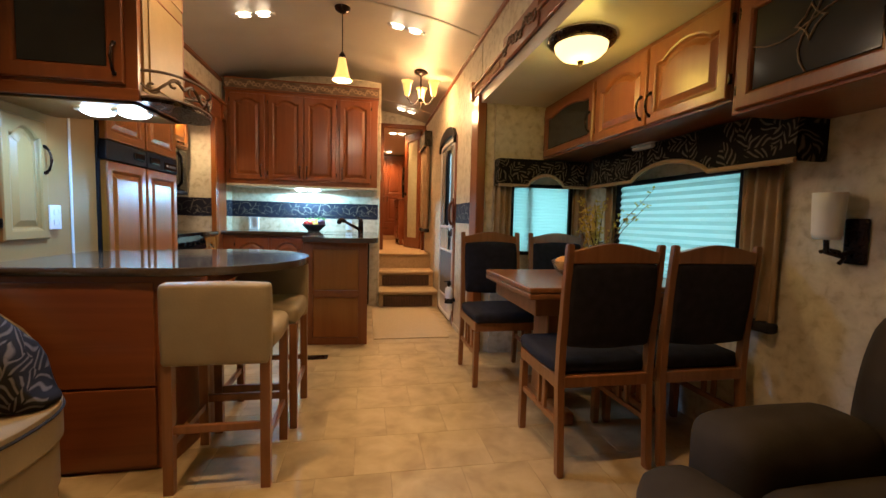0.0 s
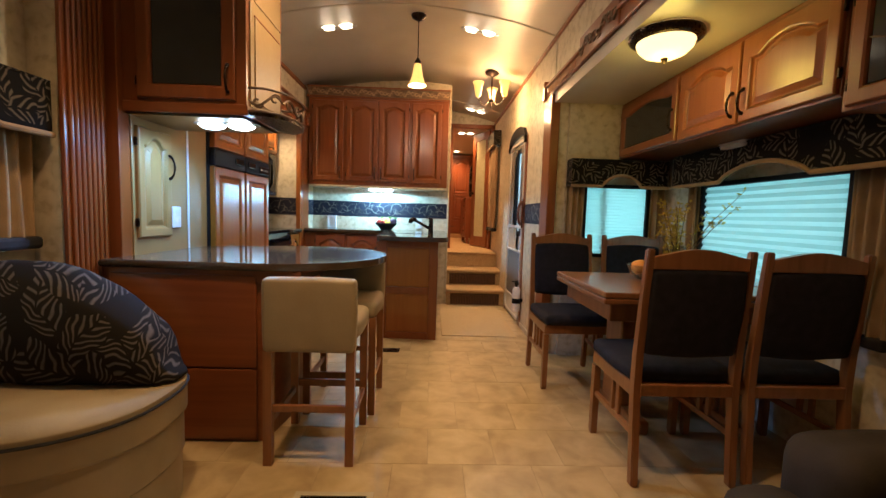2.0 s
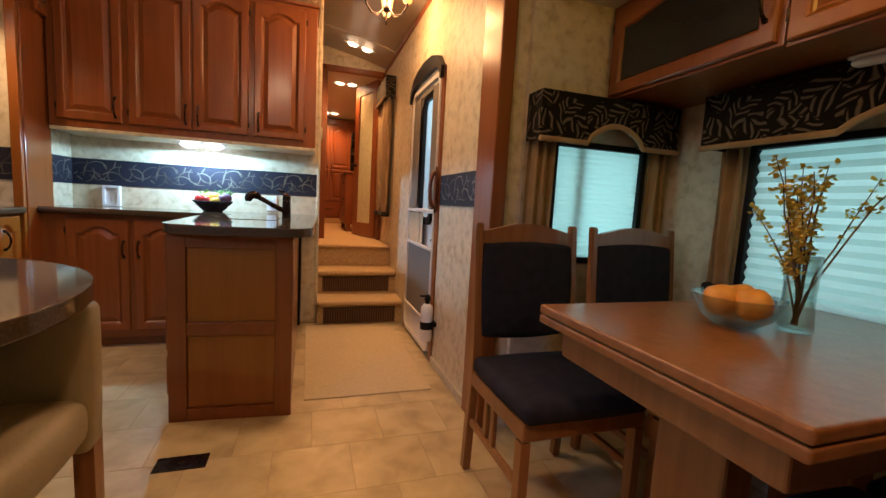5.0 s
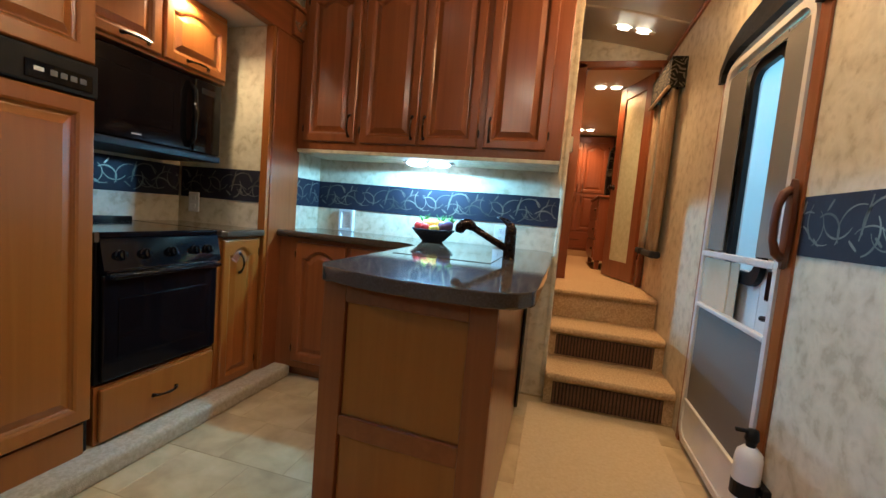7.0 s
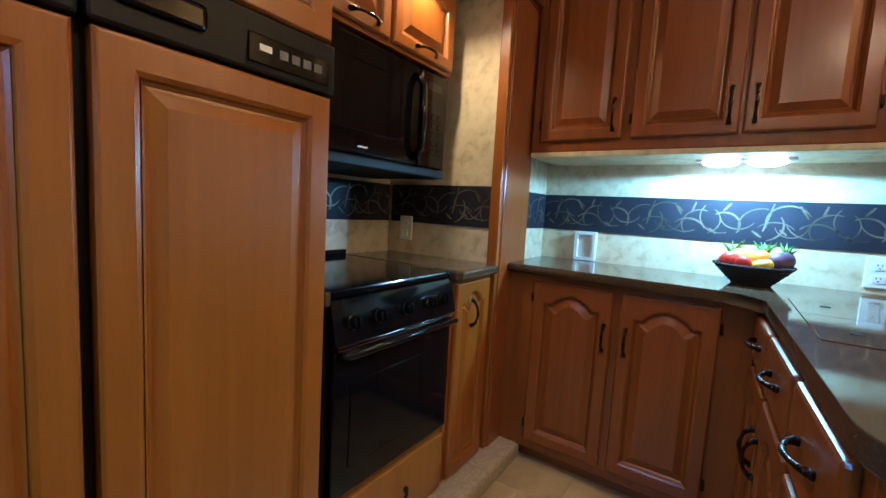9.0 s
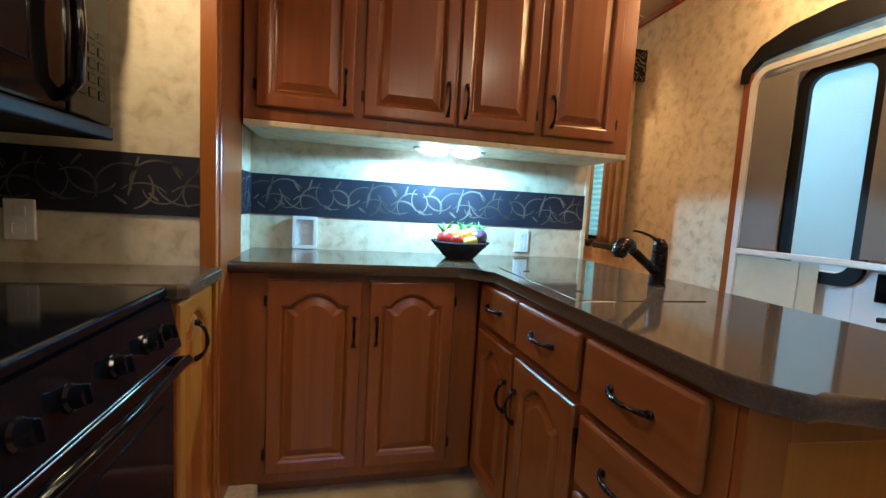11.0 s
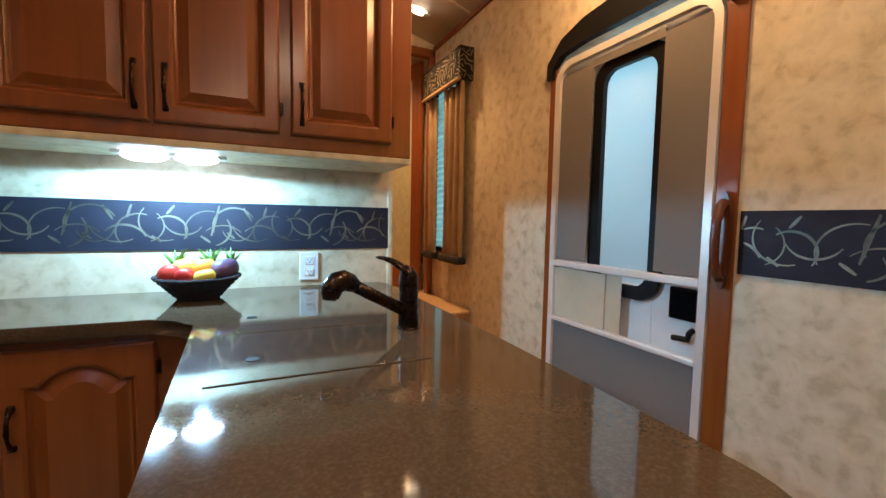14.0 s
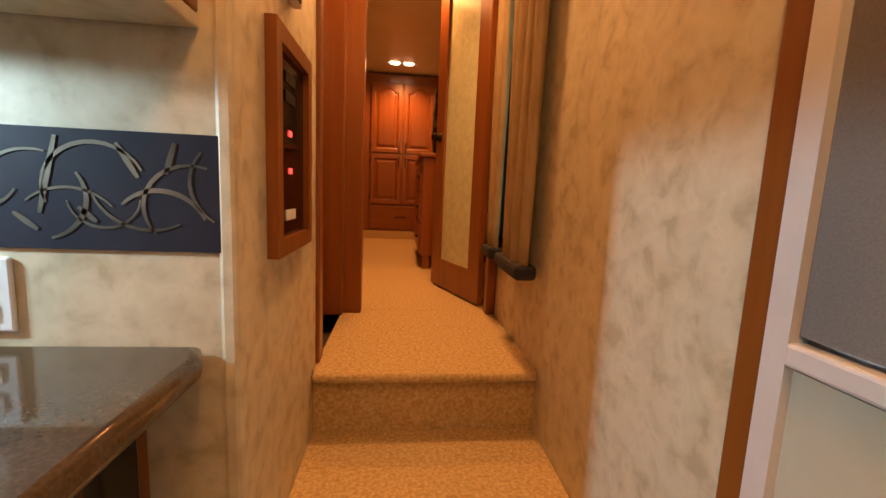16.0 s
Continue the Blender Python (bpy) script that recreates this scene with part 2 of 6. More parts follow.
GLOW_WARM = glowing("lit_warm_lens", (1.0, 0.70, 0.36), 9.0)
GLOW_SHADE = glowing("lit_amber_glass", (1.0, 0.52, 0.07), 1.0, (0.8, 0.6, 0.25))
GLOW_DOME = glowing("lit_alabaster", (1.0, 0.62, 0.16), 2.0, (0.8, 0.6, 0.3))
GLOW_COOL = glowing("lit_cool_lens", (0.80, 0.93, 1.0), 20.0)
RED_LED = glowing("red_indicator", (1.0, 0.05, 0.03), 3.0, (0.3, 0.02, 0.02))


def translucent(name, colour, through, gloss=0.0, bump=0.0, rough=0.3):
    m, n, l, b = material(name)
    n.remove(b)
    out = n["Material Output"]
    t, d, mx = n.new("ShaderNodeBsdfTranslucent"), n.new("ShaderNodeBsdfDiffuse"), n.new("ShaderNodeMixShader")
    t.inputs[0].default_value = d.inputs[0].default_value = (*colour, 1)
    mx.inputs[0].default_value = through
    l.new(d.outputs[0], mx.inputs[1])
    l.new(t.outputs[0], mx.inputs[2])
    last = mx
    no = n.new("ShaderNodeTexNoise")
    no.inputs["Scale"].default_value, no.inputs["Detail"].default_value = 110, 3
    bp = n.new("ShaderNodeBump")
    bp.inputs["Strength"].default_value, bp.inputs["Distance"].default_value = bump, 0.006
    l.new(no.outputs["Fac"], bp.inputs["Height"])
    l.new(bp.outputs[0], t.inputs["Normal"])
    if gloss:
        g, m2 = n.new("ShaderNodeBsdfGlossy"), n.new("ShaderNodeMixShader")
        g.inputs["Roughness"].default_value = rough
        l.new(bp.outputs[0], g.inputs["Normal"])
        m2.inputs[0].default_value = gloss
        l.new(mx.outputs[0], m2.inputs[1])
        l.new(g.outputs[0], m2.inputs[2])
        last = m2
    l.new(last.outputs[0], out.inputs[0])
    return m


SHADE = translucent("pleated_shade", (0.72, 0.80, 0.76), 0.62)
# same cloth, darker: the shaded side of each pleat put into the colour
SHADE_SHADED_FOLD = translucent("pleated_shade_shaded_fold", (0.58, 0.68, 0.62), 0.5)
FROST = translucent("frosted_glass", (0.76, 0.84, 0.83), 0.8, 0.21, 1.0, 0.06)
FROST_DARK = noisy("smoked_glass", [(0.3, (0.014, 0.015, 0.017)), (0.7, (0.022, 0.023, 0.025))], 4, 0.12, 3, rough_var=0.03)
FROST_PANEL = noisy("pebbled_pale_glass", [(0.3, (0.52, 0.52, 0.32)), (0.7, (0.62, 0.62, 0.40))], 30, 0.25, 3, 0.4, 120)


def clear(name, colour=(0.9, 0.95, 0.92), rough=0.02):
    m, n, l, b = material(name)
    b.inputs["Base Color"].default_value = (*colour, 1)
    b.inputs["Transmission Weight"].default_value, b.inputs["Roughness"].default_value, b.inputs["IOR"].default_value = 1.0, rough, 1.45
    return m


CLEAR = clear("clear_glass")


def thin_glass(name):
    """Blown glass of little thickness: clear, with a sheen that grows at the rim."""
    m, n, l, b = material(name)
    n.remove(b)
    t, g, mx = n.new("ShaderNodeBsdfTransparent"), n.new("ShaderNodeBsdfGlossy"), n.new("ShaderNodeMixShader")
    t.inputs[0].default_value = (0.90, 0.94, 0.92, 1)
    g.inputs["Roughness"].default_value = 0.06
    lw = n.new("ShaderNodeLayerWeight")
    lw.inputs["Blend"].default_value = 0.22
    l.new(lw.outputs["Facing"], mx.inputs[0])
    l.new(t.outputs[0], mx.inputs[1])
    l.new(g.outputs[0], mx.inputs[2])
    l.new(mx.outputs[0], n["Material Output"].inputs[0])
    return m


THIN = thin_glass("blown_glass")


# ---- building helpers ----
def part(name, bm, mat, parent=None, label="", smooth=False):
    me = bpy.data.meshes.new(name)
    bmesh.ops.recalc_face_normals(bm, faces=bm.faces)
    bm.to_mesh(me)
    bm.free()
    me.materials.append(mat)
    if smooth:
        for p in me.polygons:
            p.use_smooth = True
    ob = new(name, me)
    if parent:
        ob.parent = parent
    if label:
        ob["label"] = label
    return ob


def thing(name, m, label, category, group="", kind=""):
    ob = new(name)
    ob.matrix_world = m
    ob.empty_display_size = 0.1
    return tagged(ob, label, category, group, kind)


def solo(name, bm, mat, label="", category="", kind="", smooth=False, group=""):
    return tagged(part(name, bm, mat, None, "", smooth), label, category, group, kind)


def add_box(bm, x0, x1, y0, y1, z0, z1, bevel=0.0, seg=2):
    before = set(bm.verts)
    r = bmesh.ops.create_cube(bm, size=1)
    for v in r["verts"]:
        v.co = Vector(((x0 + x1) / 2 + v.co.x * (x1 - x0), (y0 + y1) / 2 + v.co.y * (y1 - y0), (z0 + z1) / 2 + v.co.z * (z1 - z0)))
    if bevel:
        edges = {e for v in r["verts"] for e in v.link_edges}
        bmesh.ops.bevel(bm, geom=list(edges), offset=bevel, segments=seg, affect="EDGES", profile=0.5)
    return [v for v in bm.verts if v not in before]


def box(x0, x1, y0, y1, z0, z1, bevel=0.0, seg=2):
    bm = bmesh.new()
    add_box(bm, x0, x1, y0, y1, z0, z1, bevel, seg)
    return bm


def add_prism(bm, pts, axis, a, b):
    """Extrudes a closed outline of 2D points along an axis from a to b."""
    def put(p, h):
        u, v = p
        return {"x": (h, u, v), "y": (u, h, v), "z": (u, v, h)}[axis]
    lo = [bm.verts.new(put(p, a)) for p in pts]
    hi = [bm.verts.new(put(p, b)) for p in pts]
    bm.faces.new(lo), bm.faces.new(hi[::-1])
    for i in range(len(pts)):
        j = (i + 1) % len(pts)
        bm.faces.new((lo[i], lo[j], hi[j], hi[i]))


def prism(pts, axis, a, b, bevel=0.0, seg=2):
    bm = bmesh.new()
    add_prism(bm, pts, axis, a, b)
    if bevel:
        bmesh.ops.bevel(bm, geom=[e for e in bm.edges], offset=bevel, segments=seg, affect="EDGES", profile=0.5)
    return bm


def add_tube(bm, pts, radius, sides=10, caps=True, taper=None):
    """A round tube along a line of points; taper gives a radius factor per point."""
    pts = [Vector(p) for p in pts]
    rings = []
    s = None
    for i, p in enumerate(pts):
        d = (pts[min(i + 1, len(pts) - 1)] - pts[max(i - 1, 0)]).normalized()
        # the ring's side vector is carried along the line, so that the tube never twists
        s = d.cross(Vector((0, 0, 1))) if s is None else s - d * s.dot(d)
        if s.length < 0.05:
            s = d.cross(Vector((1, 0, 0)))
        s.normalize()
        t = s.cross(d)
        r = radius * (taper[i] if taper else 1)
        rings.append([bm.verts.new(p + r * (math.cos(k * math.tau / sides) * s + math.sin(k * math.tau / sides) * t)) for k in range(sides)])
    for a, b in zip(rings, rings[1:]):
        for k in range(sides):
            bm.faces.new((a[k], a[(k + 1) % sides], b[(k + 1) % sides], b[k]))
    if caps:
        bm.faces.new(rings[0][::-1]), bm.faces.new(rings[-1])


def tube(pts, radius, sides=10, caps=True, taper=None):
    bm = bmesh.new()
    add_tube(bm, pts, radius, sides, caps, taper)
    return bm


def add_lathe(bm, profile, centre=(0, 0, 0), sides=24):
    """Turns (radius, height) points round the upright axis."""
    c = Vector(centre)
    rings = []
    for r, z in profile:
        if r < 1e-5:
            rings.append([bm.verts.new(c + Vector((0, 0, z)))])
        else:
            rings.append([bm.verts.new(c + Vector((r * math.cos(k * math.tau / sides), r * math.sin(k * math.tau / sides), z))) for k in range(sides)])
    for a, b in zip(rings, rings[1:]):
        for k in range(sides):
            j = (k + 1) % sides
            if len(a) == 1 and len(b) > 1:
                bm.faces.new((a[0], b[k], b[j]))
            elif len(b) == 1 and len(a) > 1:
                bm.faces.new((a[k], a[j], b[0]))
            elif len(a) > 1:
                bm.faces.new((a[k], a[j], b[j], b[k]))


def lathe(profile, centre=(0, 0, 0), sides=24):
    bm = bmesh.new()
    add_lathe(bm, profile, centre, sides)
    return bm


def cushion(x0, x1, y0, y1, z0, z1, round_=0.04, puff=0.012, cuts=6):
    """A soft box whose faces swell."""
    bm = bmesh.new()
    add_box(bm, x0, x1, y0, y1, z0, z1, min(round_, (x1 - x0) / 2.2, (y1 - y0) / 2.2, (z1 - z0) / 2.2), 4)
    big = [e for e in bm.edges if e.calc_length() > 0.06]
    bmesh.ops.subdivide_edges(bm, edges=big, cuts=cuts, use_grid_fill=True)
    c = Vector(((x0 + x1) / 2, (y0 + y1) / 2, (z0 + z1) / 2))
    h = Vector(((x1 - x0) / 2, (y1 - y0) / 2, (z1 - z0) / 2))
    for v in bm.verts:
        q = Vector([(v.co[i] - c[i]) / h[i] for i in range(3)])
        for i in range(3):
            j, k = (i + 1) % 3, (i + 2) % 3
            v.co[i] += puff * q[i] ** 3 * max(0, 1 - q[j] ** 2) * max(0, 1 - q[k] ** 2)
        v.co += 0.004 * noise.noise_vector(v.co * 5)
    return bm


def arch_outline(x0, x1, z0, z1, rise, n=10):
    """A panel outline whose top is a shallow arch with square shoulders."""
    w = x1 - x0
    sh = 0.12 * w
    pts = [(x0, z0), (x1, z0), (x1, z1 - rise), (x1 - sh, z1 - rise)] if rise else [(x0, z0), (x1, z0), (x1, z1), (x0, z1)]
    if rise:
        for i in range(1, n):
            a = i / n
            pts.append((x1 - sh - a * (w - 2 * sh), z1 - rise + rise * math.sin(a * math.pi) ** 0.8))
        pts += [(x0 + sh, z1 - rise), (x0, z1 - rise)]
    return pts


def shrink(pts, d):
    cx = (min(p[0] for p in pts) + max(p[0] for p in pts)) / 2
    cz = (min(p[1] for p in pts) + max(p[1] for p in pts)) / 2
    hx = (max(p[0] for p in pts) - min(p[0] for p in pts)) / 2
    hz = (max(p[1] for p in pts) - min(p[1] for p in pts)) / 2
    return [(cx + (p[0] - cx) * (hx - d) / hx, cz + (p[1] - cz) * (hz - d) / hz) for p in pts]


def rings_panel(loops):
    """Joins outlines (each with its depth) into a stepped panel that faces -y."""
    bm = bmesh.new()
    rs = [[bm.verts.new((x, y, z)) for x, z in pts] for pts, y in loops]
    for a, b in zip(rs, rs[1:]):
        for i in range(len(a)):
            j = (i + 1) % len(a)
            bm.faces.new((a[i], a[j], b[j], b[i]))
    bm.faces.new(rs[-1])
    return bm


def pull(bm, x, y, z0, z1, level=False):
    """A bow handle with two feet, standing or level, proud of the face at y."""
    pts = []
    for i in range(9):
        a = i / 8
        out = 0.006 + 0.024 * math.sin(a * math.pi) ** 0.6
        h = z0 + a * (z1 - z0)
        pts.append((h, y - out, x) if level else (x, y - out, h))
    add_tube(bm, pts, 0.0055, 8, True, [1.5, 1.0, 0.85, 0.9, 1.1, 0.9, 0.85, 1.0, 1.5])
    for h in (z0, z1):
        c = (h, y - 0.004, x) if level else (x, y - 0.004, h)
        add_box(bm, c[0] - 0.008, c[0] + 0.008, c[1] - 0.005, c[1] + 0.005, c[2] - 0.008, c[2] + 0.008, 0.003, 1)


def panel_door(parent, x0, x1, z0, z1, y, arch=0.035, handle=None, mat=None, glass=None, rail=0.055, name="door", level=False, thick=0.02, leading=False):
    """A raised-panel door in the plane y, its face towards -y. handle: (x, z0, z1)."""
    mat = mat or CHERRY
    op = arch_outline(x0 + rail, x1 - rail, z0 + rail, z1 - rail, arch)
    f = y - thick
    kx, e = (x1 - x0) / (x1 - x0 - 2 * rail), 0.007
    cx, cz = (x0 + x1) / 2, (z0 + z1) / 2
    out = [(cx + (px - cx) * kx, z0 if pz < cz else z1) for px, pz in op]
    bm = bmesh.new()
    rows = []
    for pts, dy in ((out, y), (out, f + e), (shrink(out, e * 0.6), f + 0.001), (shrink(out, e), f), (shrink(op, -0.012), f), (shrink(op, -0.004), f + 0.004), (op, f + 0.012), (op, y)):
        rows.append([bm.verts.new((px, dy, pz)) for px, pz in pts])
    for r0, r1 in zip(rows, rows[1:]):
        for q in range(len(op)):
            s = (q + 1) % len(op)
            if (r0[q].co - r0[s].co).length > 1e-6 or (r1[q].co - r1[s].co).length > 1e-6:
                bm.faces.new((r0[q], r0[s], r1[s], r1[q]))
    bmesh.ops.remove_doubles(bm, verts=bm.verts, dist=1e-6)
    d = part(name, bm, mat, parent)
    if glass:
        part("pane", rings_panel([(op, y - 0.004), (shrink(op, 0.004), y - 0.008)]), glass, d, "smoked glass pane")
        if leading:
            bm = bmesh.new()
            cx, cz, w, h = (x0 + x1) / 2, (z0 + z1) / 2, (x1 - x0) / 2 - rail, (z1 - z0) / 2 - rail
            for sx, sz in ((1, 0), (-1, 0), (0, 1), (0, -1)):
                add_tube(bm, [(cx + sx * a * w + 0.035 * sz * math.sin(a * 3), y - 0.011, cz + sz * a * h * 0.98 + 0.03 * sx * math.sin(a * 3)) for a in (0, 0.25, 0.5, 0.75, 1)], 0.003, 6)
            add_tube(bm, [(cx + 0.05 * math.cos(k * math.tau / 16) ** 3, y - 0.011, cz + 0.06 * math.sin(k * math.tau / 16) ** 3) for k in range(17)], 0.003, 6)
            part("leading", bm, IRON, d)
    else:
        part("panel", rings_panel([(op, f + 0.008), (shrink(op, 0.006), f + 0.014), (shrink(op, 0.012), f + 0.013), (shrink(op, 0.036), f + 0.003), (shrink(op, 0.040), f + 0.003)]), mat, d)
    if handle:
        bm = bmesh.new()
        pull(bm, handle[0], f, handle[1], handle[2], level)
        part("handle", bm, BRONZE, d, "oiled bronze bow handle", True)
        if not level:
            hx = x0 - 0.004 if handle[0] > cx else x1 + 0.004
            for hz in (z0 + 0.075, z1 - 0.075):
                part("hinge", box(hx - 0.0055, hx + 0.0055, f + 0.004, y, hz - 0.02, hz + 0.02, 0.003, 1), BRONZE, d)
    return d


def drawer_front(parent, x0, x1, z0, z1, y, handle=True, mat=None):
    bm = box(x0, x1, y - 0.022, y, z0, z1, 0.009, 2)
    d = part("drawer", bm, mat or CHERRY_H, parent)
    if handle:
        bm = bmesh.new()
        c = (x0 + x1) / 2
        pull(bm, (z0 + z1) / 2 + 0.005, y - 0.022, c - 0.055, c + 0.055, True)
        part("handle", bm, BRONZE, d, "oiled bronze bow handle", True)
    return d


def round_rect(x0, x1, z0, z1, r, n=6):
    pts = []
    for cx, cz, a in ((x1 - r, z1 - r, 0), (x0 + r, z1 - r, 90), (x0 + r, z0 + r, 180), (x1 - r, z0 + r, 270)):
        pts += [(cx + r * math.cos(radians(a + 90 * i / n)), cz + r * math.sin(radians(a + 90 * i / n))) for i in range(n + 1)]
    return pts


def ring_frame(outer, inner, y0, y1):
    """A flat frame between two outlines of equal length, with depth."""
    bm = bmesh.new()
    rows = [[bm.verts.new((x, y, z)) for x, z in o] for o, y in ((outer, y0), (inner, y0), (inner, y1), (outer, y1))]
    k = len(outer)
    for a in range(4):
        for i in range(k):
            bm.faces.new((rows[a][i], rows[a][(i + 1) % k], rows[(a + 1) % 4][(i + 1) % k], rows[(a + 1) % 4][i]))
    return bm


# ---- setting ----
WX, LX, BY = 0.93, -1.45, 5.16      # entry wall, main left wall, kitchen back wall
H_L, H_R = 0.22, 0.93               # hall walls
SX, SY, SZ = 1.85, 3.27, 1.98       # dinette slide: window wall, end wall, ceiling
KX = -2.02                          # kitchen slide back
BACK = -1.6                         # closing wall behind
LAND = 0.60                         # landing height


def ceil_z(x):
    return 2.68 - 0.185 * ((x + 0.26) / 1.19) ** 2


solo("floor", box(-2.3, 2.1, BACK - 0.1, 5.2, -0.12, -0.0013), GROUT, "tan joint bed under the vinyl floor tiles", "floor", "structure")

bm = bmesh.new()
n = 26
prev = None
for i in range(n + 1):
    x = -1.46 + (0.96 + 1.46) * i / n
    ring = [bm.verts.new((x, yy, ceil_z(x) + dz)) for yy, dz in ((BACK - 0.1, 0), (6.36, 0), (6.36, 0.06), (BACK - 0.1, 0.06))]
    if prev:
        for k in range(4):
            bm.faces.new((prev[k], prev[(k + 1) % 4], ring[(k + 1) % 4], ring[k]))
    prev = ring
solo("ceiling", bm, CEIL, "glossy cream arched ceiling panels", "ceiling", "structure", True)
bm = bmesh.new()
for yy in (0.9, 2.12, 3.34, 5.8):
    for i in range(n):
        x = -1.45 + 2.37 * i / n
        x2 = -1.45 + 2.37 * (i + 1) / n
        add_prism(bm, [(x, ceil_z(x) - 0.004), (x2, ceil_z(x2) - 0.004), (x2, ceil_z(x2) + 0.003), (x, ceil_z(x) + 0.003)], "y", yy - 0.012, yy + 0.012)
solo("ceiling_seam", bm, CEIL, "flat cover strips on the ceiling seams", "trim", "structure")

# entry wall with the door opening
DO0, DO1, DZ = 4.15, 4.95, 1.90
bm = bmesh.new()
add_box(bm, WX, WX + 0.12, 3.30, DO0, 0, 2.75)
add_box(bm, WX, WX + 0.12, DO1, 5.92, 0, 2.75)
add_box(bm, WX, WX + 0.12, DO0, DO1, DZ + 0.03, 2.75)
add_box(bm, WX, WX + 0.12, 5.92, 6.335, 0, 0.95)
add_box(bm, WX, WX + 0.12, 5.92, 6.335, 2.2, 2.75)
add_box(bm, WX, WX + 0.12, 6.335, 9.9, 0, 2.75)
solo("wall_east", bm, WALLPAPER, "mottled beige wallpapered wall beside the entry", "wall", "structure")
bm = bmesh.new()
add_box(bm, WX, WX + 0.12, BACK, 3.27, 2.07, 2.75)
solo("wall_slide_header", bm, WALLPAPER, "beige wall above the dinette slide opening", "wall", "structure")
bm = bmesh.new()
add_box(bm, -1.55, H_L, BY, BY + 0.1, 0, 2.75)
solo("wall_kitchen", bm, WALLPAPER, "mottled beige wallpapered kitchen wall", "wall", "structure")
solo("wall_hall", box(H_L - 0.1, H_L, BY + 0.1, 5.80, 0, 2.75), WALLPAPER, "mottled beige wall beside the steps", "wall", "structure")
solo("wall_hall_end", box(H_L - 0.1, H_L, 6.36, 6.42, 0, 2.75), WALLPAPER, "beige wall stub at the bedroom door", "wall", "structure")
solo("wall_kitchen_return", box(-1.55, -1.43, 4.86, BY, 0, 2.75), WALLPAPER, "short beige return wall beside the counter", "wall", "structure")
bm = bmesh.new()
add_box(bm, -1.57, -1.45, 2.40, 4.86, 2.081, 2.75)
solo("wall_west_header", bm, WALLPAPER, "beige wall above the kitchen slide", "wall", "structure")
# kitchen slide shell
bm = bmesh.new()
add_box(bm, KX - 0.1, KX, 2.5, 4.75, 0, 2.2)
add_box(bm, KX, -1.42, 4.58, 4.70, 0.07, 2.02)
solo("wall_kitchen_slide", bm, WALLPAPER, "mottled beige walls inside the kitchen slide", "wall", "structure")
solo("ceiling_kitchen_slide", box(KX, -1.449, 2.5, 4.75, 2.02, 2.08), CEIL, "cream ceiling of the kitchen slide", "ceiling", "structure")
solo("floor_kitchen_slide", box(KX, -1.30, 2.76, 4.75, -0.005, 0.075, 0.02, 3), LIP_CARPET, "raised carpeted lip of the kitchen slide", "floor", "structure")
# living slide
LVX = -1.63
bm = bmesh.new()
add_box(bm, LVX - 0.12, LVX, BACK, 0.66, 0, 2.75)
add_box(bm, LVX - 0.12, LVX, 1.58, 1.80, 0, 2.75)
add_box(bm, LVX - 0.12, LVX, 0.66, 1.58, 0, 0.94)
add_box(bm, LVX - 0.12, LVX, 0.66, 1.58, 1.42, 2.75)
solo("wall_living", bm, WALLPAPER, "mottled beige wall behind the sofa", "wall", "structure")
solo("wall_living_end", box(LVX - 0.12, -1.50, 1.80, 2.40, 0, 2.75), WALLPAPER, "beige end wall of the living slide", "wall", "structure")
solo("ceiling_living", box(-1.75, -1.44, BACK, 2.4, 2.50, 2.56), CEIL, "cream ceiling over the sofa", "ceiling", "structure")
solo("wall_south", box(-1.84, 2.0, BACK - 0.1, BACK, 0, 2.75), WALLPAPER, "plain beige closing wall", "wall", "structure")
# dinette slide shell
bm = bmesh.new()
W0, W1, WZ0, WZ1 = 1.80, 2.84, 0.72, 1.36
add_box(bm, SX, SX + 0.12, BACK, W0, 0, 2.1)
add_box(bm, SX, SX + 0.12, W1, SY + 0.12, 0, 2.1)
add_box(bm, SX, SX + 0.12, W0, W1, 0, WZ0)
add_box(bm, SX, SX + 0.12, W0, W1, WZ1, 2.1)
solo("wall_dinette_window", bm, WALLPAPER, "mottled beige wall round the large dinette window", "wall", "structure")
E0, E1, EZ0, EZ1 = 1.19, 1.72, 0.80, 1.37
bm = bmesh.new()
add_box(bm, WX + 0.12, E0, SY, SY + 0.12, 0, 2.1)
add_box(bm, E1, SX, SY, SY + 0.12, 0, 2.1)
add_box(bm, E0, E1, SY, SY + 0.12, 0, EZ0)
add_box(bm, E0, E1, SY, SY + 0.12, EZ1, 2.1)
solo("wall_dinette_end", bm, WALLPAPER, "mottled beige end wall of the dinette", "wall", "structure")
solo("ceiling_dinette", box(WX, SX, BACK, SY, SZ, SZ + 0.09), CEIL, "low cream ceiling of the dinette slide", "ceiling", "structure")

# hall, stairs and bedroom shell
for k in range(3):
    y0 = 5.04 + 0.335 * k
    solo("stair", box(H_L + 0.002, H_R - 0.002, y0 + 0.02, 5.76 if k < 2 else 6.4, 0.2 * k + (0.002 if k == 0 else 0.0), 0.2 * (k + 1) - 0.001), CARPET, "tan carpeted step up to the bedroom" if k < 2 else "tan carpeted landing before the bedroom", "stairs", "structure")
solo("floor_bedroom", box(-1.6, WX, 6.4, 10.2, 0.5, LAND), CARPET, "tan carpeted bedroom floor", "floor", "structure")
solo("ceiling_bedroom", box(-1.6, 1.0, 6.42, 10.2, 2.46, 2.52), CEIL, "glossy cream bedroom ceiling", "ceiling", "structure")
bm = bmesh.new()
add_box(bm, -1.6, -1.5, 6.45, 10.2, 0.5, 2.5)
add_box(bm, -1.6, 1.0, 9.95, 10.05, 0.5, 2.5)
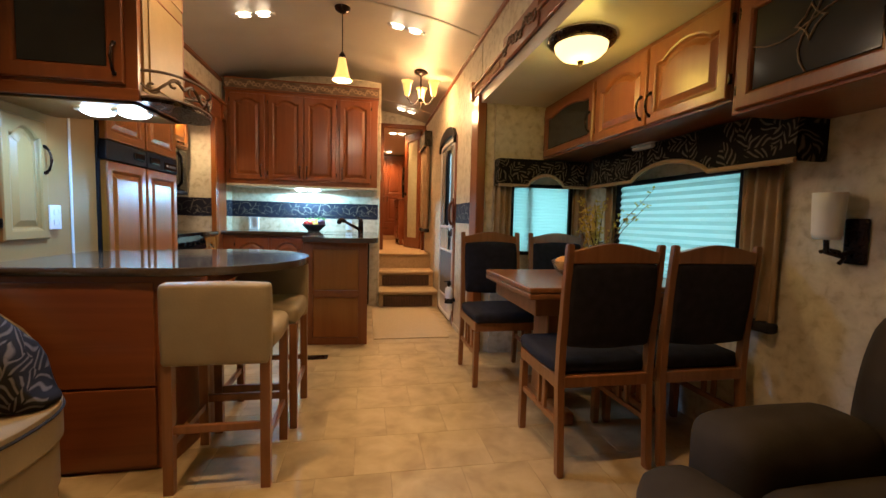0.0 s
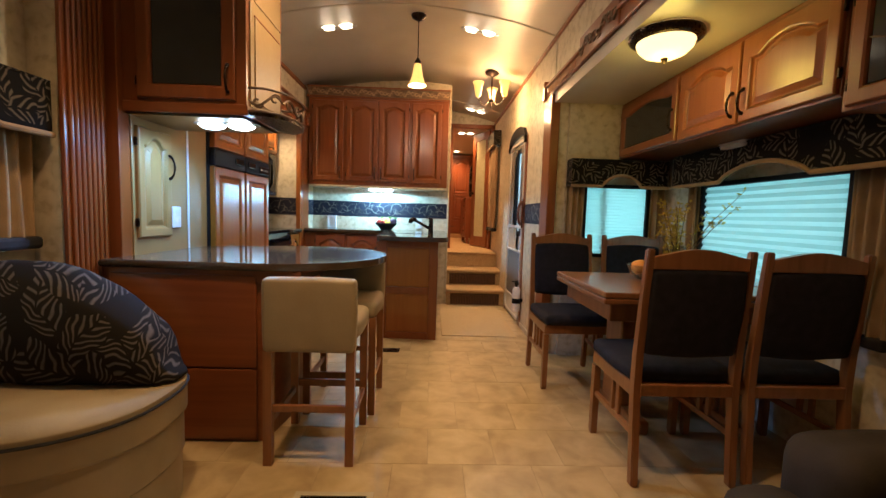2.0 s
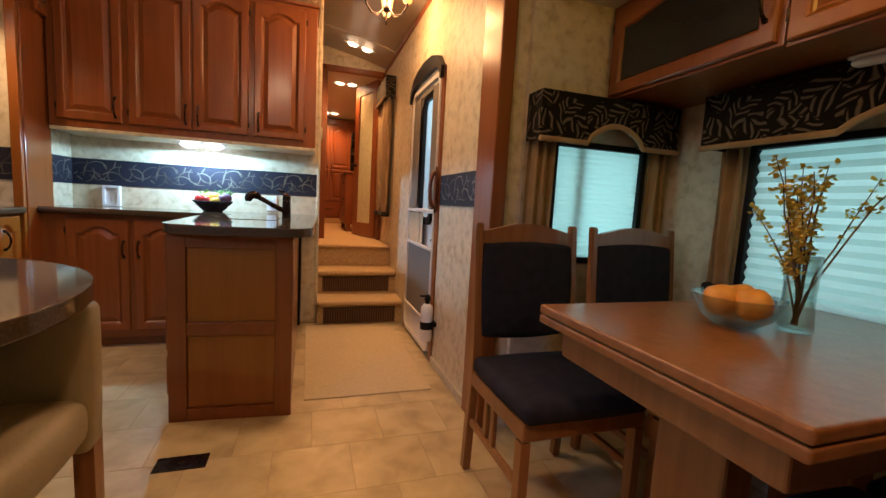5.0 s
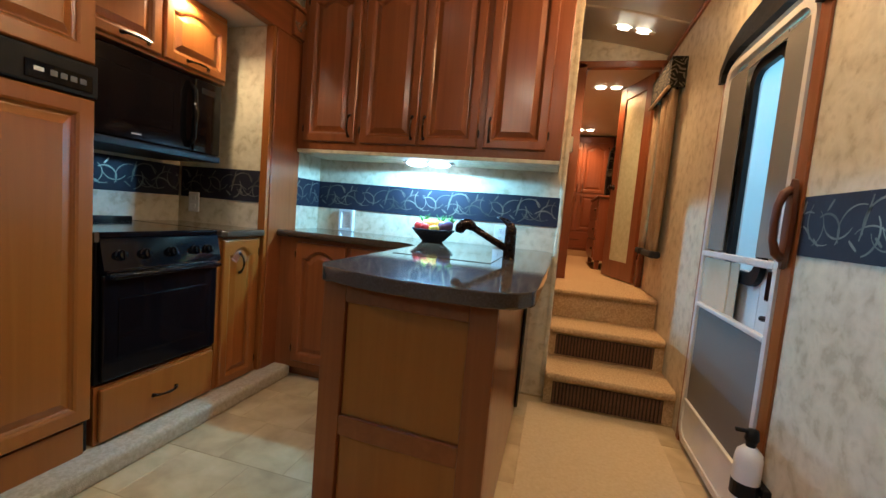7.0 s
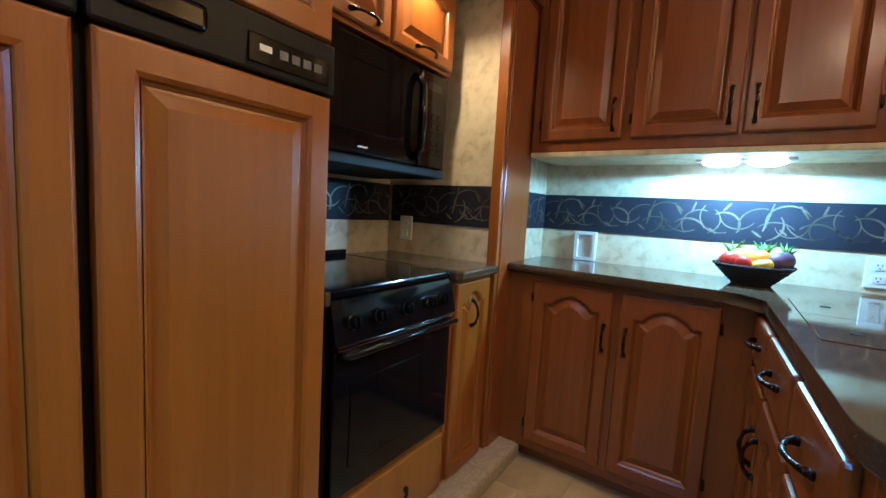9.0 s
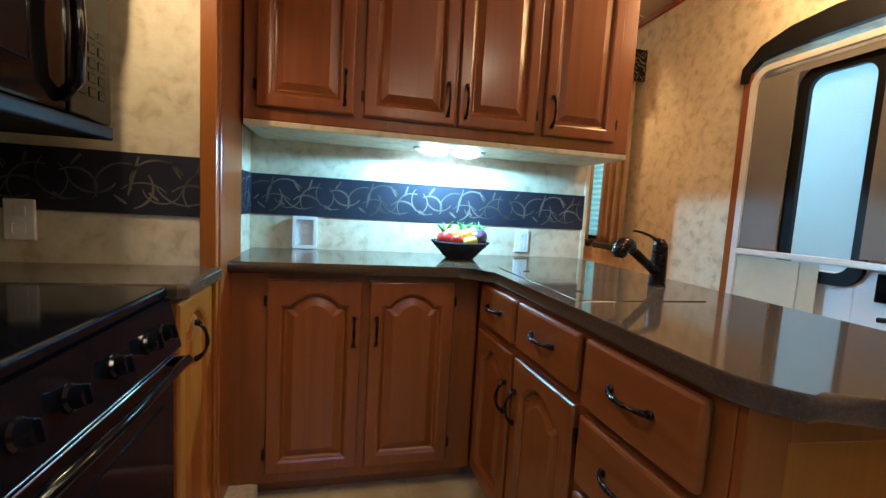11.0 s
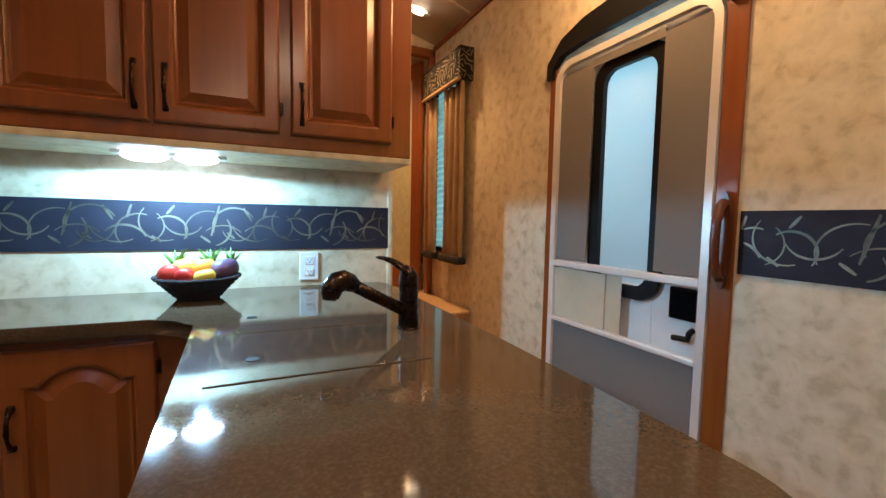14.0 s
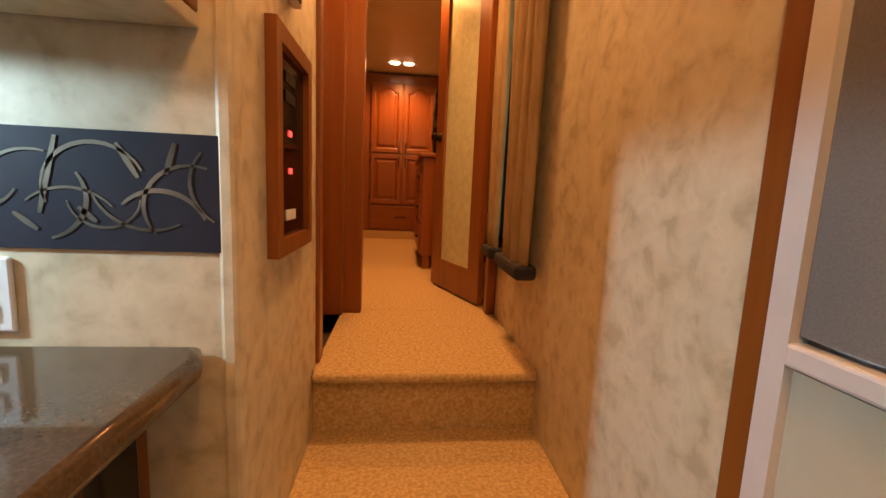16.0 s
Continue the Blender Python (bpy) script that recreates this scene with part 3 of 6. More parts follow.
add_box(bm, -1.6, H_L, 6.36, 6.46, 0.5, 2.75)
solo("wall_bedroom", bm, WALLPAPER, "beige bedroom walls", "wall", "structure")
bm = bmesh.new()
add_box(bm, -1.0, H_L - 0.1, 5.26, 5.30, 0.5, 2.6)
add_box(bm, -1.0, -0.95, 5.30, 6.36, 0.5, 2.6)
solo("wall_bath", bm, WALLPAPER, "beige bathroom walls", "wall", "structure")
solo("wall_bedroom_header", box(H_L, H_R, 6.36, 6.46, 2.45, 2.75), WALLPAPER, "beige wall over the bedroom doorway", "wall", "structure")

# ---- kitchen cabinets ----
def fret(bm, length, z0, z1, y, step=0.11, r=0.006):
    """Curled strapwork between z0 and z1 on the face y, along x."""
    h = (z1 - z0) / 2
    c = (z0 + z1) / 2
    k = max(1, round(length / step))
    s = length / k
    for i in range(k):
        x = s * (i + 0.5)
        sg = 1 if i % 2 else -1
        add_tube(bm, [(x - s / 2 + s * a / 8, y, c + sg * h * 0.55 * math.sin(a * math.tau / 8)) for a in range(9)], r, 5)
        for q in (-1, 1):
            pts = []
            for a in range(10):
                t = a / 9
                rad = h * 0.62 * (1 - 0.75 * t)
                ang = q * (0.6 + t * 4.6)
                pts.append((x + q * s * 0.24 + rad * math.cos(ang) * 0.9, y, c - sg * q * h * 0.18 + rad * math.sin(ang)))
            add_tube(bm, pts, r * 0.85, 5)


cab = thing("wall_cabinet", pose(-1.386, 4.82, 1.40), "cherry wall cabinet with four raised-panel doors over the counter", "cabinet")
part("body", box(0, 1.563, 0, 0.338, 0.0, 0.97, 0.004), CHERRY, cab)
part("underside", box(0.0, 1.563, -0.002, 0.336, -0.022, -0.001, 0.003), WALLPAPER, cab, "cream underside panel")
for x0, x1, hx in ((0.045, 0.385, 0.352), (0.42, 0.772, 0.742), (0.784, 1.118, 0.815), (1.152, 1.487, 1.184)):
    panel_door(cab, x0, x1, 0.045, 0.93, 0.0, 0.035, (hx, 0.08, 0.20))
part("crown", box(-0.008, 1.571, -0.018, 0.336, 0.97, 1.075, 0.004), IRON, cab, "dark frieze board")
for z0, z1 in ((0.962, 0.976), (1.07, 1.084)):
    part("moulding", box(-0.012, 1.575, -0.030, 0.330, z0, z1, 0.004), CHERRY_H, cab)
bm = bmesh.new()
fret(bm, 1.56, 0.980, 1.066, -0.020, 0.085, 0.0065)
part("fretwork", bm, SCROLL, cab, "carved scroll frieze")

cab = thing("base_cabinet", pose(-1.425, 4.72, 0.0), "cherry base cabinet with two arched doors under the counter", "cabinet")
part("body", box(0, 0.93, 0, 0.43, 0.07, 0.862, 0.003), CHERRY, cab)
part("toe_kick", box(0.0, 0.93, 0.06, 0.40, 0.0, 0.069), CHERRY_H, cab)
panel_door(cab, 0.15, 0.478, 0.115, 0.838, 0.0, 0.045, (0.452, 0.60, 0.70))
panel_door(cab, 0.506, 0.83, 0.115, 0.838, 0.0, 0.045, (0.534, 0.60, 0.70))

PEN = pose(-0.485, 4.70, 0.0, 0, 0, -90 + 2.5)
cab = thing("sink_cabinet", PEN, "cherry peninsula cabinet with drawers and arched doors", "cabinet")
inv = PEN.inverted()


def pen_xy(x, y):
    v = inv @ Vector((x, y, 0))
    return v.x, v.y


foot = [pen_xy(*p) for p in ((-0.485, 4.695), (-0.440, 3.650), (0.078, 3.612), (0.078, 5.155), (-0.485, 5.155))]
part("body", prism(foot, "z", 0.07, 0.862, 0.004), CHERRY, cab)
part("toe_kick", prism([pen_xy(*p) for p in ((-0.42, 4.69), (-0.40, 3.69), (0.066, 3.65), (0.066, 5.15), (-0.42, 5.15))], "z", 0.0, 0.069), CHERRY_H, cab)
drawer_front(cab, 0.03, 0.325, 0.70, 0.845, 0.0)
drawer_front(cab, 0.35, 0.675, 0.70, 0.845, 0.0)
panel_door(cab, 0.03, 0.325, 0.115, 0.672, 0.0, 0.045, (0.30, 0.47, 0.57))
panel_door(cab, 0.35, 0.675, 0.115, 0.672, 0.0, 0.045, (0.375, 0.47, 0.57))
for z0, z1 in ((0.685, 0.845), (0.50, 0.665), (0.315, 0.48), (0.105, 0.295)):
    drawer_front(cab, 0.70, 1.015, z0, z1, 0.0)
# framed end of the peninsula
a, b = Vector((-0.440, 3.650, 0)), Vector((0.078, 3.612, 0))
end_m = Matrix.Translation(a) @ Matrix.Rotation(math.atan2(b.y - a.y, b.x - a.x), 4, "Z")
loc = inv @ end_m
wdt = (b - a).length
for nm, bm, mt in (("stile", box(0, 0.075, -0.018, 0, 0.0, 0.86, 0.003), CHERRY), ("stile", box(wdt - 0.075, wdt, -0.018, 0, 0.0, 0.86, 0.003), CHERRY),
                   ("rail", box(0.075, wdt - 0.075, -0.017, 0, 0.0, 0.06, 0.003), CHERRY_H), ("rail", box(0.075, wdt - 0.075, -0.017, 0, 0.40, 0.46, 0.003), CHERRY_H),
                   ("rail", box(0.075, wdt - 0.075, -0.017, 0, 0.80, 0.86, 0.003), CHERRY_H),
                   ("end_panel", rings_panel([(arch_outline(0.073, wdt - 0.073, 0.058, 0.402, 0), -0.001), (arch_outline(0.079, wdt - 0.079, 0.064, 0.396, 0), -0.004)]), HONEY),
                   ("end_panel", rings_panel([(arch_outline(0.073, wdt - 0.073, 0.458, 0.802, 0), -0.001), (arch_outline(0.079, wdt - 0.079, 0.464, 0.796, 0), -0.004)]), HONEY)):
    bmesh.ops.transform(bm, matrix=loc, verts=bm.verts)
    part(nm, bm, mt, cab)
bm = box(0.0, 0.018, -0.44, 0.0, 0.12, 0.80, 0.006)
bmesh.ops.transform(bm, matrix=inv @ pose(0.079, 5.10, 0), verts=bm.verts)
part("appliance_door", bm, BLACK, cab, "black appliance door on the hall side")


def arc(cx, cy, r, a0, a1, n=8):
    return [(cx + r * math.cos(radians(a0 + (a1 - a0) * i / n)), cy + r * math.sin(radians(a0 + (a1 - a0) * i / n))) for i in range(n + 1)]


def slab(pts, z0, z1, r=0.012):
    """A worktop with a rounded nose along its rim."""
    bm = bmesh.new()
    add_prism(bm, pts, "z", z0, z1)
    rim = [e for e in bm.edges if abs(e.verts[0].co.z - e.verts[1].co.z) < 1e-6]
    bmesh.ops.bevel(bm, geom=rim, offset=r, segments=4, affect="EDGES", profile=0.5)
    return bm


outline = [(-1.428, 5.157), (-1.428, 4.675), (-0.60, 4.675)] + arc(-0.60, 4.565, 0.11, 90, 3, 6)[1:] \
    + arc(-0.325, 3.690, 0.138, 182, 242, 8) + [(-0.30, 3.549), (-0.20, 3.527), (-0.08, 3.519)] + arc(0.034, 3.652, 0.130, 265, 358, 12) + [(0.184, 4.35), (0.190, 5.10), (0.165, 5.157)]


def round_rim(ob):
    for p in ob.data.polygons:
        p.use_smooth = abs(p.normal.z) < 0.995
    return ob


def moved(bm, x, y, z):
    bmesh.ops.translate(bm, vec=(x, y, z), verts=bm.verts)
    return bm


CT = (-0.6, 4.7, 0.862)
ct = thing("countertop", pose(*CT), "polished dark brown L-shaped worktop with flush sink covers", "countertop")
home = [-c for c in CT]
round_rim(part("worktop", moved(slab(outline, 0.862, 0.902, 0.0185), *home), COUNTER, ct))
for y0, y1 in ((4.12, 4.432), (4.4345, 4.70)):
    cover = part("sink_cover", moved(box(-0.43, -0.03, y0, y1, 0.9022, 0.9042, 0.0009, 1), *home), COUNTER, ct, "flush dark sink cover")
    part("finger_hole", moved(lathe([(0.013, 0), (0.013, 0.0008), (0, 0.0008)], (-0.355, 4.235 if y0 < 4.3 else 4.60, 0.9044), 14), *home), BLACKMATT, cover, "small dark finger hole")

# tap
tap = thing("kitchen_tap", pose(0.009, 4.361, 0.902, 0, 0, 20), "oiled bronze pull-out kitchen tap on the worktop", "tap")
part("base_ring", lathe([(0, 0), (0.0285, 0), (0.029, 0.002), (0.0275, 0.005), (0, 0.005)], sides=28), BRONZE, tap, "thin ring at the foot", True)
part("body", lathe([(0.0265, 0.004), (0.0258, 0.03), (0.0250, 0.070), (0.0252, 0.072), (0.0248, 0.074), (0.0244, 0.106), (0.0236, 0.110)], sides=28), BRONZE, tap, smooth=True)
part("spout", tube([(0.0, 0, 0.044), (-0.03, 0, 0.056), (-0.09, 0, 0.086), (-0.165, 0, 0.126)], 0.0145, 16, True, [1.25, 1.1, 1.0, 1.0]), BRONZE, tap, smooth=True)
hd = part("spray_head", tube([(-0.158, 0, 0.123), (-0.172, 0, 0.132), (-0.190, 0, 0.139), (-0.207, 0, 0.136), (-0.218, 0, 0.124), (-0.222, 0, 0.112), (-0.224, 0, 0.104)], 0.0215, 18, True, [0.72, 0.98, 1.10, 1.14, 1.12, 1.02, 0.90]), BRONZE, tap, smooth=True)
part("nozzle", tube([(-0.2238, 0, 0.105), (-0.2248, 0, 0.099)], 0.0155, 16), BLACKMATT, hd, "dark spray nozzle")
# the lever's cap leans forward into a flat blade with a long eye; -x is its own forward
bm = bmesh.new()
add_tube(bm, [(0, 0, 0.111), (0, 0, 0.118), (-0.001, 0, 0.134), (-0.006, 0, 0.147), (-0.014, 0, 0.156)], 0.0245, 24, True, [1.0, 1.0, 0.97, 0.80, 0.42])
for q in (-1, 1):
    add_tube(bm, [(0.004, q * 0.016, 0.136), (-0.012, q * 0.0175, 0.152), (-0.034, q * 0.0165, 0.166), (-0.060, q * 0.012, 0.175), (-0.080, q * 0.006, 0.178), (-0.087, 0, 0.178)], 0.0042, 10, True, [1.7, 1.5, 1.2, 1.0, 0.9, 0.85])
bmesh.ops.rotate(bm, verts=bm.verts, cent=(0, 0, 0), matrix=Matrix.Rotation(radians(-57), 3, "Z"))
part("lever", bm, BRONZE, tap, "looped bronze lever", True)

# bowl of vegetables
bowl = thing("vegetable_basket", pose(-0.517, 4.965, 0.903) @ Matrix.Scale(0.86, 4), "black woven basket heaped with play vegetables", "basket")
bm = bmesh.new()
for k in range(7):
    r, z = 0.070 + 0.0125 * k, 0.006 + 0.013 * k
    add_tube(bm, [(r * math.cos(a * math.tau / 28), r * math.sin(a * math.tau / 28), z + 0.003 * math.sin(a * math.pi + k)) for a in range(29)], 0.0062, 6)
for a in range(28):
    t = a * math.tau / 28
    add_tube(bm, [(0.068 * math.cos(t), 0.068 * math.sin(t), 0.002), (0.150 * math.cos(t), 0.150 * math.sin(t), 0.09)], 0.004, 5)
add_lathe(bm, [(0, 0), (0.07, 0), (0.143, 0.082)], sides=28)
part("weave", bm, BLACKCLOTH, bowl)


def veg(parent, name, at, r, mat, squash=1.0, turn=0):
    bm = bmesh.new()
    add_lathe(bm, [(0, -r * squash)] + [(r * math.sin(i * math.pi / 9) * (1 + 0.1 * math.sin(i)), -r * squash * math.cos(i * math.pi / 9)) for i in range(1, 9)] + [(0, r * squash)], sides=14)
    bmesh.ops.transform(bm, matrix=pose(*at, 70, turn, turn * 2), verts=bm.verts)
    part(name, bm, mat, parent, smooth=True)


for nm, at, r, mt, sq, tn in (("apple", (-0.088, -0.045, 0.100), 0.043, RED, 0.92, 10), ("tomato", (-0.035, -0.075, 0.094), 0.036, RED, 0.85, 70), ("pepper", (-0.045, 0.0, 0.118), 0.040, YELLOW, 1.0, 40),
                             ("orange", (0.02, -0.03, 0.116), 0.041, ORANGE, 0.95, 20), ("lemon", (0.028, -0.085, 0.092), 0.030, YELLOW, 1.35, 30), ("carrot", (0.015, 0.05, 0.118), 0.026, ORANGE, 2.1, 20),
                             ("aubergine", (0.092, -0.02, 0.112), 0.045, PURPLE, 1.3, 60), ("radish", (-0.075, 0.06, 0.10), 0.034, RED, 1.0, 25), ("turnip", (0.075, 0.06, 0.10), 0.036, WHITE, 1.0, 50)):
    veg(bowl, nm, at, r, mt, sq, tn)
for cx, cy in ((-0.075, 0.03), (0.04, 0.06), (0.11, 0.03)):
    for k in range(9):
        t = random.uniform(0, math.tau)
        h = random.uniform(0.045, 0.085)
        tip = Vector((cx + 0.045 * math.cos(t), cy + 0.03 * math.sin(t), 0.11 + h))
        part("leaf", tube([(cx, cy, 0.11), (cx + 0.02 * math.cos(t), cy + 0.015 * math.sin(t), 0.11 + h * 0.6), tip], 0.005, 5, True, [0.6, 1.2, 0.2]), GREEN, bowl)


# patterned border
def border(name, m, length, height, seed, label):
    """A dark border strip with broken pale arcs; local x along, faces -y."""
    ob = thing(name, m, label, "border", kind="structure")
    part("strip", box(0, length, -0.003, 0.0, 0, height), BAND, ob)
    bm = bmesh.new()

    def ribbon(pts, w):
        vs = []
        for i, p in enumerate(pts):
            q, o = pts[min(i + 1, len(pts) - 1)], pts[max(i - 1, 0)]
            d = Vector((q[0] - o[0], q[1] - o[1]))
            d.normalize()
            nrm = Vector((-d.y, d.x)) * w * (0.45 + 0.55 * math.sin(math.pi * (i + 0.5) / len(pts)))
            row = []
            for s in (-1, 1):
                x, z = p[0] + s * nrm.x, p[1] + s * nrm.y
                row.append(bm.verts.new((min(max(x, 0.002), length - 0.002), -0.0042, min(max(z, 0.002), height - 0.002))))
            vs.append(row)
        for r0, r1 in zip(vs, vs[1:]):
            bm.faces.new((r0[0], r1[0], r1[1], r0[1]))
    motif = 2.45 * height
    shapes = []
    for cx, cz, r, a0, sp in ((0.32, 0.42, 0.40, 75, 130), (0.34, 0.44, 0.36, -75, 110), (0.80, 0.52, 0.38, 25, 175), (0.86, 0.46, 0.27, 190, 165), (1.22, 0.62, 0.44, 195, 105), (1.30, 0.16, 0.36, 20, 120),
                              (1.56, 0.38, 0.36, 70, 150), (1.62, 0.50, 0.33, -70, 120), (1.98, 0.60, 0.40, 140, 150), (2.05, 0.40, 0.30, -35, 160), (2.32, 0.66, 0.34, 200, 130), (0.58, 0.10, 0.42, 40, 95)):
        shapes.append([((cx + r * 1.08 * math.cos(radians(a0 + sp * i / 14))) * height, (cz + r * math.sin(radians(a0 + sp * i / 14))) * height) for i in range(15)])
    for x0, z0, x1, z1 in ((0.52, 0.94, 0.36, 0.30), (0.98, 0.90, 1.14, 0.62), (0.16, 0.30, 0.34, 0.16), (1.44, 0.92, 1.36, 0.66), (1.76, 0.30, 1.92, 0.18), (2.16, 0.92, 2.02, 0.74), (0.66, 0.36, 0.80, 0.24)):
        shapes.append([((x0 + (x1 - x0) * i / 5) * height, (z0 + (z1 - z0) * i / 5) * height) for i in range(6)])
    k = -1
    while (k - 1) * motif < length:
        for i, s in enumerate(shapes):
            pts = [(x + k * motif + seed * 0.1, z) for x, z in s]
            run = []
            for p in pts + [None]:
                ok = p is not None and 0.004 < p[0] < length - 0.004 and 0.004 < p[1] < height - 0.004
                if ok:
                    run.append(p)
                else:
                    if len(run) > 2:
                        ribbon(run, (0.0027, 0.0039, 0.0032, 0.0022)[i % 4] if i < 12 else 0.0044)
                    run = []
        k += 1
    part("scrollwork", bm, BAND_LINE, ob, "pale broken scroll lines")
    return ob


border("border_kitchen", pose(-1.427, BY - 0.002, 1.05), 1.627, 0.178, 0, "dark wallpaper border with pale scroll lines over the counter")
border("border_entry", pose(WX - 0.002, 4.10, 1.04, 0, 0, -90), 0.62, 0.182, 2, "dark wallpaper border with pale scroll lines beside the entry")
border("border_return", pose(-1.428, 4.875, 1.05, 0, 0, 90), 0.28, 0.178, 1, "dark wallpaper border on the short return wall")
border("border_stove", pose(-2.0, 4.578, 1.05, 0, 0, 0), 0.595, 0.178, 3, "dark wallpaper border on the wall beside the stove")
border("border_stove_back", pose(KX + 0.002, 3.68, 1.05, 0, 0, 90), 0.895, 0.178, 1, "dark wallpaper border behind the stove")


# sockets
def outlet(m, rocker=False, label="white wall socket plate above the counter"):
    ob = thing("wall_socket", m, label, "socket")
    part("plate", box(-0.038, 0.038, -0.008, 0, -0.058, 0.058, 0.004), WHITE, ob)
    for z in (-0.024, 0.024):
        d = part("receptacle", box(-0.016, 0.016, -0.0105, -0.008, z - 0.014, z + 0.014, 0.003), WHITE, ob)
        bm = bmesh.new()
        if not rocker:
            for x in (-0.006, 0.006):
                add_box(bm, x - 0.001, x + 0.001, -0.0112, -0.0104, z, z + 0.008)
            add_box(bm, -0.002, 0.002, -0.0112, -0.0104, z - 0.009, z - 0.005)
            part("slots", bm, BLACKMATT, d)
        else:
            bm.free()
    return ob


part("surround", ring_frame(round_rect(-0.052, 0.052, -0.072, 0.072, 0.008, 3), round_rect(-0.037, 0.037, -0.057, 0.057, 0.004, 3), -0.030, 0.0), WHITE, outlet(pose(-1.195, BY, 0.977), True, "white switch plate in a deep surface box over the counter"), "raised white box edge")
outlet(pose(-0.138, BY, 0.978))
outlet(pose(-1.90, 4.578, 1.02), True, "beige switch plate beside the stove")
outlet(pose(-1.405, 2.385, 1.035, 0, 0, 90), True, "white switch plate beside the pantry door")


# under-cabinet and ceiling puck lights
def puck_pair(m, glow, label, gap=0.10, r=0.066, deep=1.0):
    ob = thing("twin_light", m, label, "light")
    part("base", box(-gap - r * 0.9, gap + r * 0.9, -0.022, 0.022, -0.012, 0.0, 0.006), ALU, ob)
    for s in (-1, 1):
        bm = lathe([(r, -0.006), (r * 1.02, -0.013 * deep), (r * 0.85, -0.027 * deep), (r * 0.5, -0.037 * deep), (0, -0.040 * deep)], (s * gap * 0.72, 0, 0), 22)
        for v in bm.verts:
            v.co.y *= 0.66
        part("lens", bm, glow, ob, "lit lens", True)
    return ob


puck_pair(pose(-0.585, 4.975, 1.377), GLOW_COOL, "lit twin cool white light under the wall cabinet", deep=0.78)
for q in (-0.072, 0.072):
    lamp("counter_light", "SPOT", (-0.585 + q, 4.958, 1.338), 15.0, (0.52, 0.89, 1.0), 0.008, (-0.585 + q, 4.958, 0.9), 179, blend=0.1)
# the two at y 1.25 are assumed, unseen fixtures added to light the living area
for x, y in ((-0.82, 3.68), (0.37, 3.62), (-0.78, 1.25), (0.36, 1.25), (0.60, 6.05)):
    z = ceil_z(x)
    tilt = math.degrees(math.atan(2 * 0.185 * (x + 0.26) / 1.19 ** 2))
    puck_pair(pose(x, y, z - 0.001, 0, tilt, 0), GLOW_WARM, "lit twin warm ceiling light", deep=0.36)
    lamp("ceiling_light_glow", "SPOT", (x, y, z - 0.075), (64.0 if y > 5 else (32.0 if x > 0 else 19.0) if y > 2 else 48.0 if x > 0 else 58.0), AMBER if y > 5 else (1.0, 0.64, 0.30) if y > 2 else (1.0, 0.52, 0.16), 0.06, (x, y, 0), 118 if y > 5 else 102)
for x, y in ((0.55, 7.05), (0.45, 9.0)):
    puck_pair(pose(x, y, 2.459), GLOW_WARM, "lit twin warm bedroom ceiling light", deep=0.36)
    lamp("ceiling_light_glow", "SPOT", (x, y, 2.385), 48.0, (1.0, 0.42, 0.11), 0.06, (x, y, 0), 160)


# pendants and chandelier
def pendant(x, y, z):
    """z: the shade's lower rim."""
    top = ceil_z(x) - 0.002
    ob = thing("pendant_lamp", pose(x, y, z), "lit amber glass trumpet pendant on a bronze cord", "lamp", "pendants over the kitchen")
    part("shade", lathe([(0.075, 0.0), (0.062, 0.022), (0.047, 0.065), (0.036, 0.12), (0.029, 0.165), (0.024, 0.17), (0.024, 0.166), (0.032, 0.12), (0.043, 0.065), (0.058, 0.022), (0.071, 0.001)], sides=24), GLOW_SHADE, ob, smooth=True)
    part("bulb", lathe([(0, 0.03), (0.02, 0.05), (0.024, 0.075), (0.016, 0.11), (0.012, 0.14)], sides=14), GLOW_WARM, ob, smooth=True)
    part("cap", lathe([(0.026, 0.165), (0.026, 0.19), (0.010, 0.215), (0, 0.215)], sides=16), BRONZE, ob, smooth=True)
    part("cord", tube([(0, 0, 0.21), (0, 0, top - z - 0.02)], 0.004, 8), BRONZE, ob)
    part("canopy", lathe([(0, top - z - 0.045), (0.02, top - z - 0.04), (0.055, top - z - 0.02), (0.062, top - z)], sides=20), BRONZE, ob, smooth=True)
    lamp("pendant_glow", "POINT", (x, y, z - 0.03), 7.0 if y > 3 else 11.0, (1.0, 0.64, 0.32), 0.05)


pendant(-0.135, 3.50, 2.13)
pendant(-0.47, 2.20, 2.20)

CX, CY = 0.60, 4.45
ob = thing("chandelier", pose(CX, CY, ceil_z(CX) - 0.003), "bronze three-arm chandelier with lit amber glass shades", "chandelier")
part("canopy", lathe([(0.075, 0), (0.07, -0.02), (0.03, -0.035), (0.012, -0.05), (0, -0.05)], sides=20), BRONZE, ob, smooth=True)
part("stem", lathe([(0.008, -0.04), (0.008, -0.26), (0.022, -0.275), (0.026, -0.29), (0.012, -0.31), (0, -0.32)], sides=14), BRONZE, ob, smooth=True)
